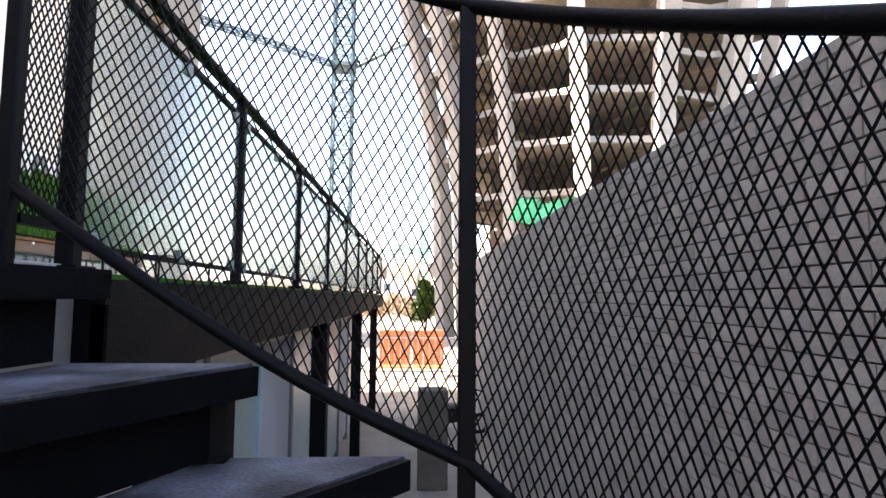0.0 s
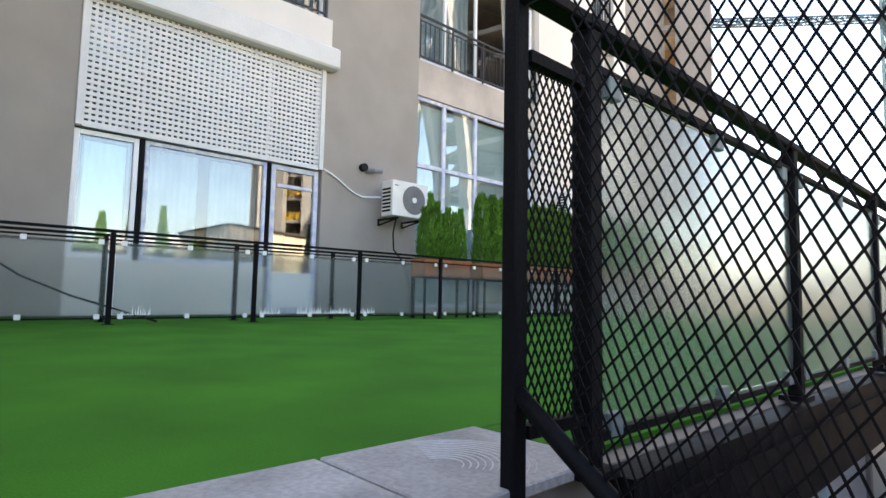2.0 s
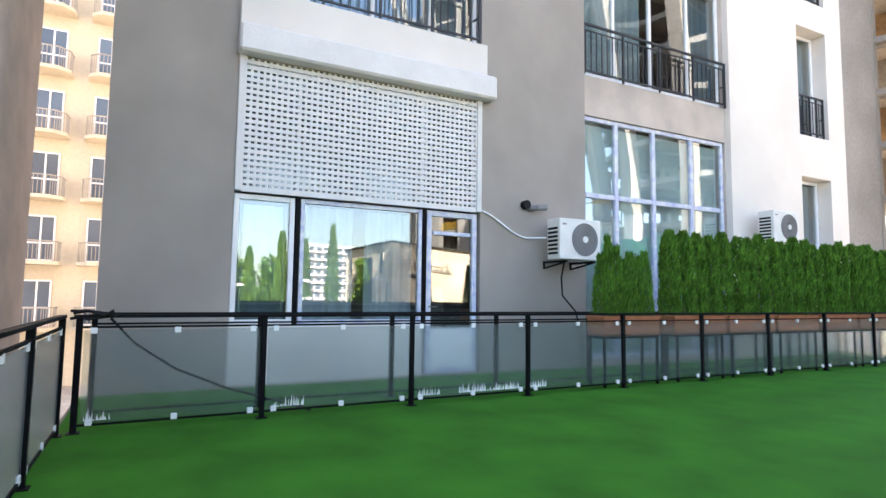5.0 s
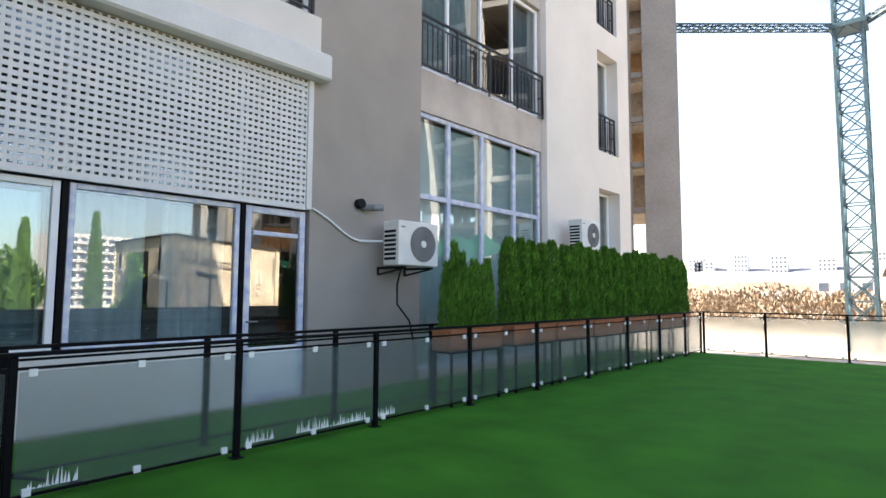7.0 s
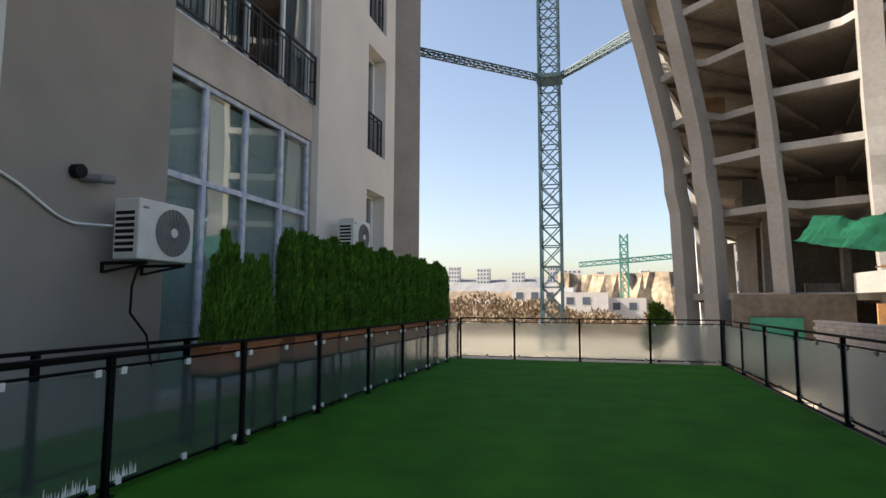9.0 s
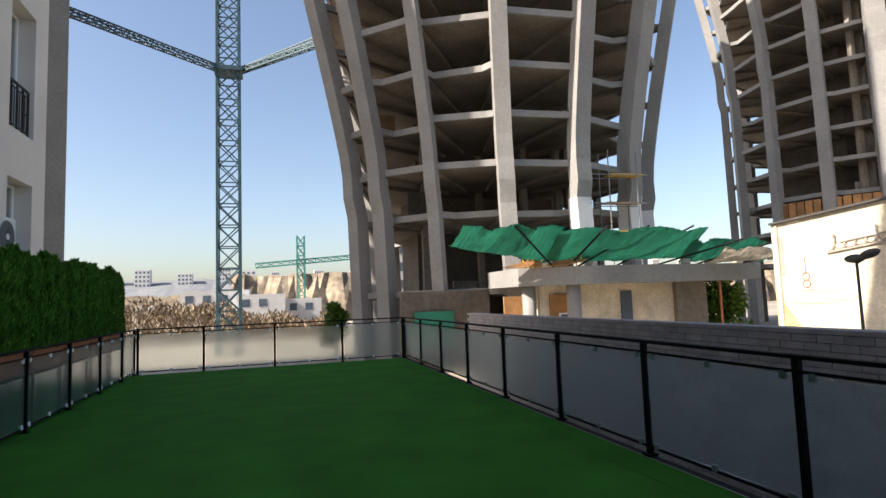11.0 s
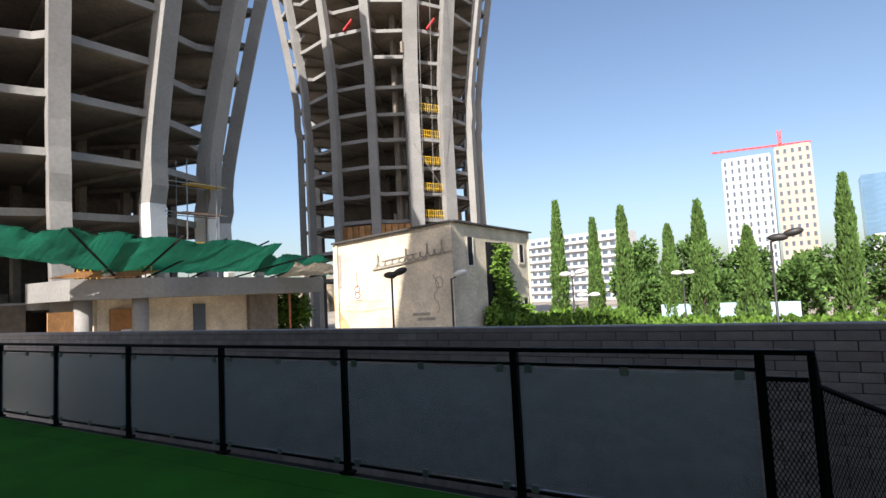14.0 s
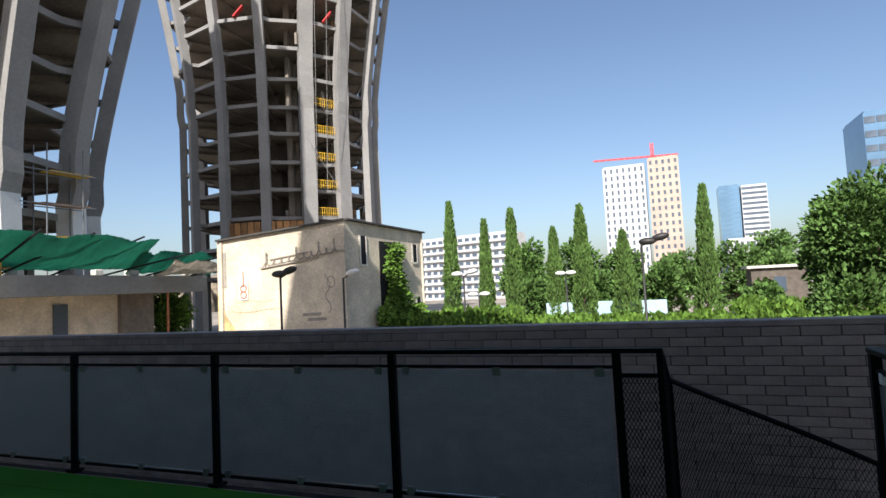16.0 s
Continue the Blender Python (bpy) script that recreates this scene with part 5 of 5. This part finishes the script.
def low_green(rn):
    y = rn.uniform(-14, 12)
    x = rn.uniform(22, 36)
    hgt = -1.2 + 0.5 * noise.noise(Vector((x * 0.4, y * 0.5, 1))) + (0.9 if y > 6.5 and x < 32 else 0.0) + (0.6 if y < -6 else 0)
    return (x, y, hgt - rn.random() ** 2 * 2.2), (-0.4, 0, 0.8)


crown("leaves", hd, BRIGHT_LEAF, 16000, low_green, 0.34, 0.14, 77, 0.3)
for x, y, w in ((40, 8.3, 3.0), (43, 1.2, 6.0), (42, -2.4, 4.0)):
    tagged(part("park_wall", box(B(), x, x + 0.4, y, y + w, GROUND_Z, -0.45, 0.02), POOL), "pale blue painted low park wall", "wall", "park walls")
hut = thing("hut", "small brown hut with a flat roof in the park", "hut")
part("wall", box(B(), 44, 47, -12.3, -8.6, GROUND_Z, 1.6), CORE, hut)
part("roof", box(B(), 43.7, 47.3, -12.6, -8.3, 1.6, 1.8), TARP, hut)
part("window", box(B(), 43.95, 43.99, -10.9, -10.1, -0.2, 0.9), FAR_GLASS, hut)


# ---- far buildings ----
def far_block(name, label, x, y0, y1, depth, z1, rows, cols, mat, glass=FAR_GLASS, ww=0.5, hh=0.5, band=False, rz=0, extra=None):
    b = thing(name, label, "building", at=(x, (y0 + y1) / 2, GROUND_Z), rz=rz)
    w, h = y1 - y0, z1 - GROUND_Z
    part("wall", box(B(), 0, depth, -w / 2, w / 2, 0, h), mat, b)
    part("roof", box(B(), 0.3, depth - 0.3, -w / 2 + 0.3, w / 2 - 0.3, h, h + 0.5), mat, b)
    cw, rh = w / cols, h / rows
    pane = mesh_of(box(B(), -0.12, -0.02, -cw * ww / 2, cw * ww / 2, -rh * hh / 2, rh * hh / 2), "window", glass)
    for r in range(rows):
        for c in range(cols):
            share("window", pane, b, pose(0, -w / 2 + cw * (c + 0.5), rh * (r + 0.5)))
        if band:
            part("balcony", box(B(), -0.9, -0.15, -w / 2, w / 2, rh * r + 0.02, rh * r + rh * 0.32), mat, b)
    return b


far_block("long_apartment_block", "long white apartment slab of many balconies", 172, 42, 78, 12, 17.5, 8, 13, FAR_WHITE, ww=0.62, hh=0.55, band=True, rz=-16)
far_block("apartment_tower", "white apartment tower under construction", 191, 1.2, 14.6, 14, 38.2, 17, 7, FAR_WHITE, ww=0.34, hh=0.6)
far_block("apartment_tower", "tan apartment tower with dark windows", 190, -9.2, 0.2, 14, 39.5, 17, 5, FAR_TAN, ww=0.4, hh=0.5)
far_block("glass_tower", "pale blue glass office tower far off", 408, -52, -39.8, 16, 58, 20, 1, BLUE_GLASS, BLUE_GLASS, ww=0.9, hh=0.6)
far_block("office_tower", "white banded office tower far off", 408, -68, -53, 16, 57, 18, 1, FAR_WHITE, ww=0.96, hh=0.5)
far_block("office_block", "glass office block behind the trees", 135, -52, -43.2, 14, 33, 12, 4, BLUE_GLASS, FAR_GLASS, ww=0.9, hh=0.45)
far_block("low_block", "low white block behind the trees", 300, -50, -32, 10, 17, 4, 7, FAR_WHITE)
c3 = thing("tower_crane", "red tower crane above the white apartment tower", "crane")
bm = B()
lattice(bm, (198, -1.5, 30), (198, -1.5, 46.5), 0.9, 2.0, 0.14)
part("mast", bm, CRANE_RED, c3)
bm = B()
lattice(bm, (198, -9.5, 41.6), (198, 18, 42.6), 0.4, 2.0, 0.09)
part("jib", bm, CRANE_RED, c3)
mh = thing("modern_house", "low white modern house below the cliff", "house")
for x0, x1, y0, z1 in ((-21, -9, 112, 4.4), (-11, -2.5, 109, 3.4), (-2.4, 4.5, 113, 2.4), (-30, -21.2, 116, 2.0)):
    w = part("wall", box(B(), x0, x1, y0, y0 + 8, GROUND_Z - 4, z1), FAR_WHITE, mh)
    for k in range(int((x1 - x0) / 3)):
        part("window", box(B(), x0 + 0.8 + 3 * k, x0 + 2.2 + 3 * k, y0 - 0.06, y0 - 0.01, z1 - 2.3, z1 - 0.9), FAR_GLASS, mh)
fb = far_block("white_block", "white apartment block seen through the tower floors", 30, 80, 92, 12, 11, 5, 4, FAR_WHITE, ww=0.35, hh=0.5, rz=90)
fb.matrix_basis = pose(17, 88, GROUND_Z, 0, 0, 90)

# cliff and hills
def ridge(name, label, mat, x0, x1, y, base, amp, freq, n, depth, seed, rough=0.25):
    bm = B()
    rows = []
    for k in range(n + 1):
        x = x0 + (x1 - x0) * k / n
        z = base + amp * noise.fractal(Vector((x * freq, seed, 0)), 1.0, 2.0, 5)
        rows.append([bm.verts.new((x, y + depth * v + rough * depth * 0.3 * noise.noise(Vector((x * freq * 5, v * 5, seed))), GROUND_Z - 4 + (z - GROUND_Z + 4) * min(1, v * 1.6) ** 0.6)) for v in (0, 0.15, 0.35, 0.6, 1.0)])
    for a, b in zip(rows, rows[1:]):
        for j in range(4):
            bm.faces.new((a[j], b[j], b[j + 1], a[j + 1]))
    return tagged(part(name, bm, mat), label, "hill", kind="structure")


ridge("backdrop_cliff", "sunlit ochre cliff beyond the houses", CLIFF, -14, 160, 135, 9.0, 2.2, 0.06, 120, 14, 3.0, 1.0)
ridge("backdrop_hill", "wooded hill with houses, tinted grey for haze", HILL, -500, 700, 520, 30, 12, 0.006, 160, 120, 7.0)
ridge("backdrop_slope", "dry scrubby slope", DRY, -120, -5, 150, 5.0, 2.5, 0.03, 60, 40, 11.0)
for k in range(12):
    rn = random.Random(300 + k)
    far_block("hill_house", "small pale house on the far hill", 0, 0, 9 + rn.uniform(-2, 9), 8, 33 + rn.uniform(-2, 7), 10, 4, FAR_WHITE).matrix_basis = pose(-260 + k * 30 + rn.uniform(-12, 12), 575, GROUND_Z, 0, 0, 90)


def scrub(rn):
    x = rn.uniform(-34, 3)
    y = rn.uniform(75, 100)
    return (x, y, GROUND_Z + (rn.random() ** 0.7) * (4.6 + 2.8 * noise.noise(Vector((x * 0.22, y * 0.1, 3))) - max(0, x + 14) * 0.22)), (0, -0.5, 0.5)


sb = thing("scrub", "dry brown scrub trees below the hill", "shrub", kind="stuff")
crown("leaves", sb, DRY, 9000, scrub, 0.7, 0.16, 91, 0.4)

# ---- yard below the terrace ----
yd = thing("block_stack", "stacks of red-brown hollow blocks on pallets", "blocks")
blk = mesh_of(box(B(), -0.2, 0.2, -0.1, 0.1, 0, 0.18, 0.01), "block", ROSE)
for sx in (-2.3, -0.98):
    for i in range(3):
        for k in range(7):
            share("block", blk, yd, pose(sx + 0.2 + i * 0.41, 19, -1.57 - 0.195 * k))
    part("pallet", box(B(), sx, sx + 1.22, 18.6, 19.4, -2.86, -2.742), TIMBER, yd)
part("stand", box(B(), -2.4, 0.3, 18.5, 19.5, GROUND_Z, -2.862), FAR_WHITE, yd)
yf = thing("yard_fence", "grey steel yard fence under the terrace", "fence")
for k in range(24):
    part("picket", box(B(), -3.0 + 0.22 * k, -2.97 + 0.22 * k, 18.0, 18.03, GROUND_Z, -1.6), AC_GREY, yf)
for z in (-1.65, -2.9):
    part("rail", box(B(), -3.05, 2.2, 18.035, 18.07, z, z + 0.05), AC_GREY, yf)
bx = thing("utility_box", "dark green steel utility cabinet in the yard", "cabinet", at=(-0.6, 6.0, GROUND_Z))
part("body", box(B(), -0.25, 0.25, -0.2, 0.2, 0, 1.6, 0.02), CORE, bx)
part("door", box(B(), -0.22, 0.22, -0.22, -0.202, 0.1, 1.5), CORE, bx)

# glazed storey under the terrace
gl = thing("glazed_partition", "pale glazed partition with blue-grey posts under the terrace", "partition", kind="structure")
px = XR - 0.55
for k in range(11):
    y = -2.4 + 1.45 * k
    part("post", box(B(), px - 0.05, px + 0.05, y - 0.045, y + 0.045, GROUND_Z, -0.31), AC_GREY if k % 3 else POOL, gl)
    if k < 10:
        part("panel", box(B(), px - 0.015, px + 0.015, y + 0.046, y + 1.404, GROUND_Z + 0.15, -0.55), PANEL_GREEN if k % 2 == 0 else FAR_WHITE, gl)
        part("transom", box(B(), px - 0.03, px + 0.03, y + 0.046, y + 1.404, -0.55, -0.47), LETTER, gl)
yc = thing("parked_scooter", "small dark scooter parked in the yard", "scooter", at=(0.1, 9.5, GROUND_Z), rz=20)
for dx in (-0.55, 0.55):
    pts = [(dx + 0.2 * math.cos(t), 0, 0.22 + 0.2 * math.sin(t)) for t in np.linspace(0, 2 * math.pi, 17)]
    part("wheel", tube(B(), pts, 0.045, 6), DARK, yc)
part("body", box(B(), -0.6, 0.25, -0.12, 0.12, 0.3, 0.6, 0.05), DARK, yc)
part("seat", box(B(), -0.6, 0.05, -0.13, 0.13, 0.61, 0.72, 0.04), CORE, yc)
part("front_shield", bar(B(), (0.3, 0, 0.3), (0.5, 0, 0.95), 0.3, 0.06), LETTER, yc)
part("handlebar", tube(B(), [(0.48, -0.3, 1.0), (0.5, 0, 0.97), (0.48, 0.3, 1.0)], 0.02, 6), DARK, yc)

# ---- grey brick wall beyond the stair ----
WX, WT, WY0, WY1 = 0.75, 0.96, -9.0, 14.9
bw = tagged(part("wall_east", box(B(), WX + 0.006, WX + 0.22, WY0, WY1, GROUND_Z, WT - 0.06), MORTAR), "long grey brick garden wall with dark joints", "wall", kind="structure")
part("coping", box(B(), WX - 0.012, WX + 0.235, WY0, WY1, WT - 0.06, WT, 0.006), BRICKMAT, bw)
BL, BH = 0.325, 0.092
brick = mesh_of(box(B(), 0.0, 0.02, 0.004, BL - 0.006, 0.004, BH - 0.004, 0.0025), "brick", BRICKMAT)
rest = B()
rows = int((WT - 0.06 - GROUND_Z) / BH)
rnd = random.Random(55)
made = 0
for r in range(rows):
    z = WT - 0.062 - BH * (r + 1)
    y = WY0 + (BL / 2 if r % 2 else 0)
    while y + BL < WY1:
        jut = rnd.uniform(-0.003, 0.003)
        if -5.4 < y < 2.0 and r < 13 and made < 300:
            share("brick", brick, bw, pose(WX - 0.012 + jut, y, z))
            made += 1
        else:
            box(rest, WX - 0.012 + jut, WX + 0.01 + jut, y + 0.004, y + BL - 0.006, z + 0.004, z + BH - 0.004)
        y += BL
me = bpy.data.meshes.new("bricks")
rest.to_mesh(me)
rest.free()
me.materials.append(BRICKMAT)
ob = new("bricks", me)
ob.parent = bw
tagged(ob, "grey bricks of the wall", kind="stuff")
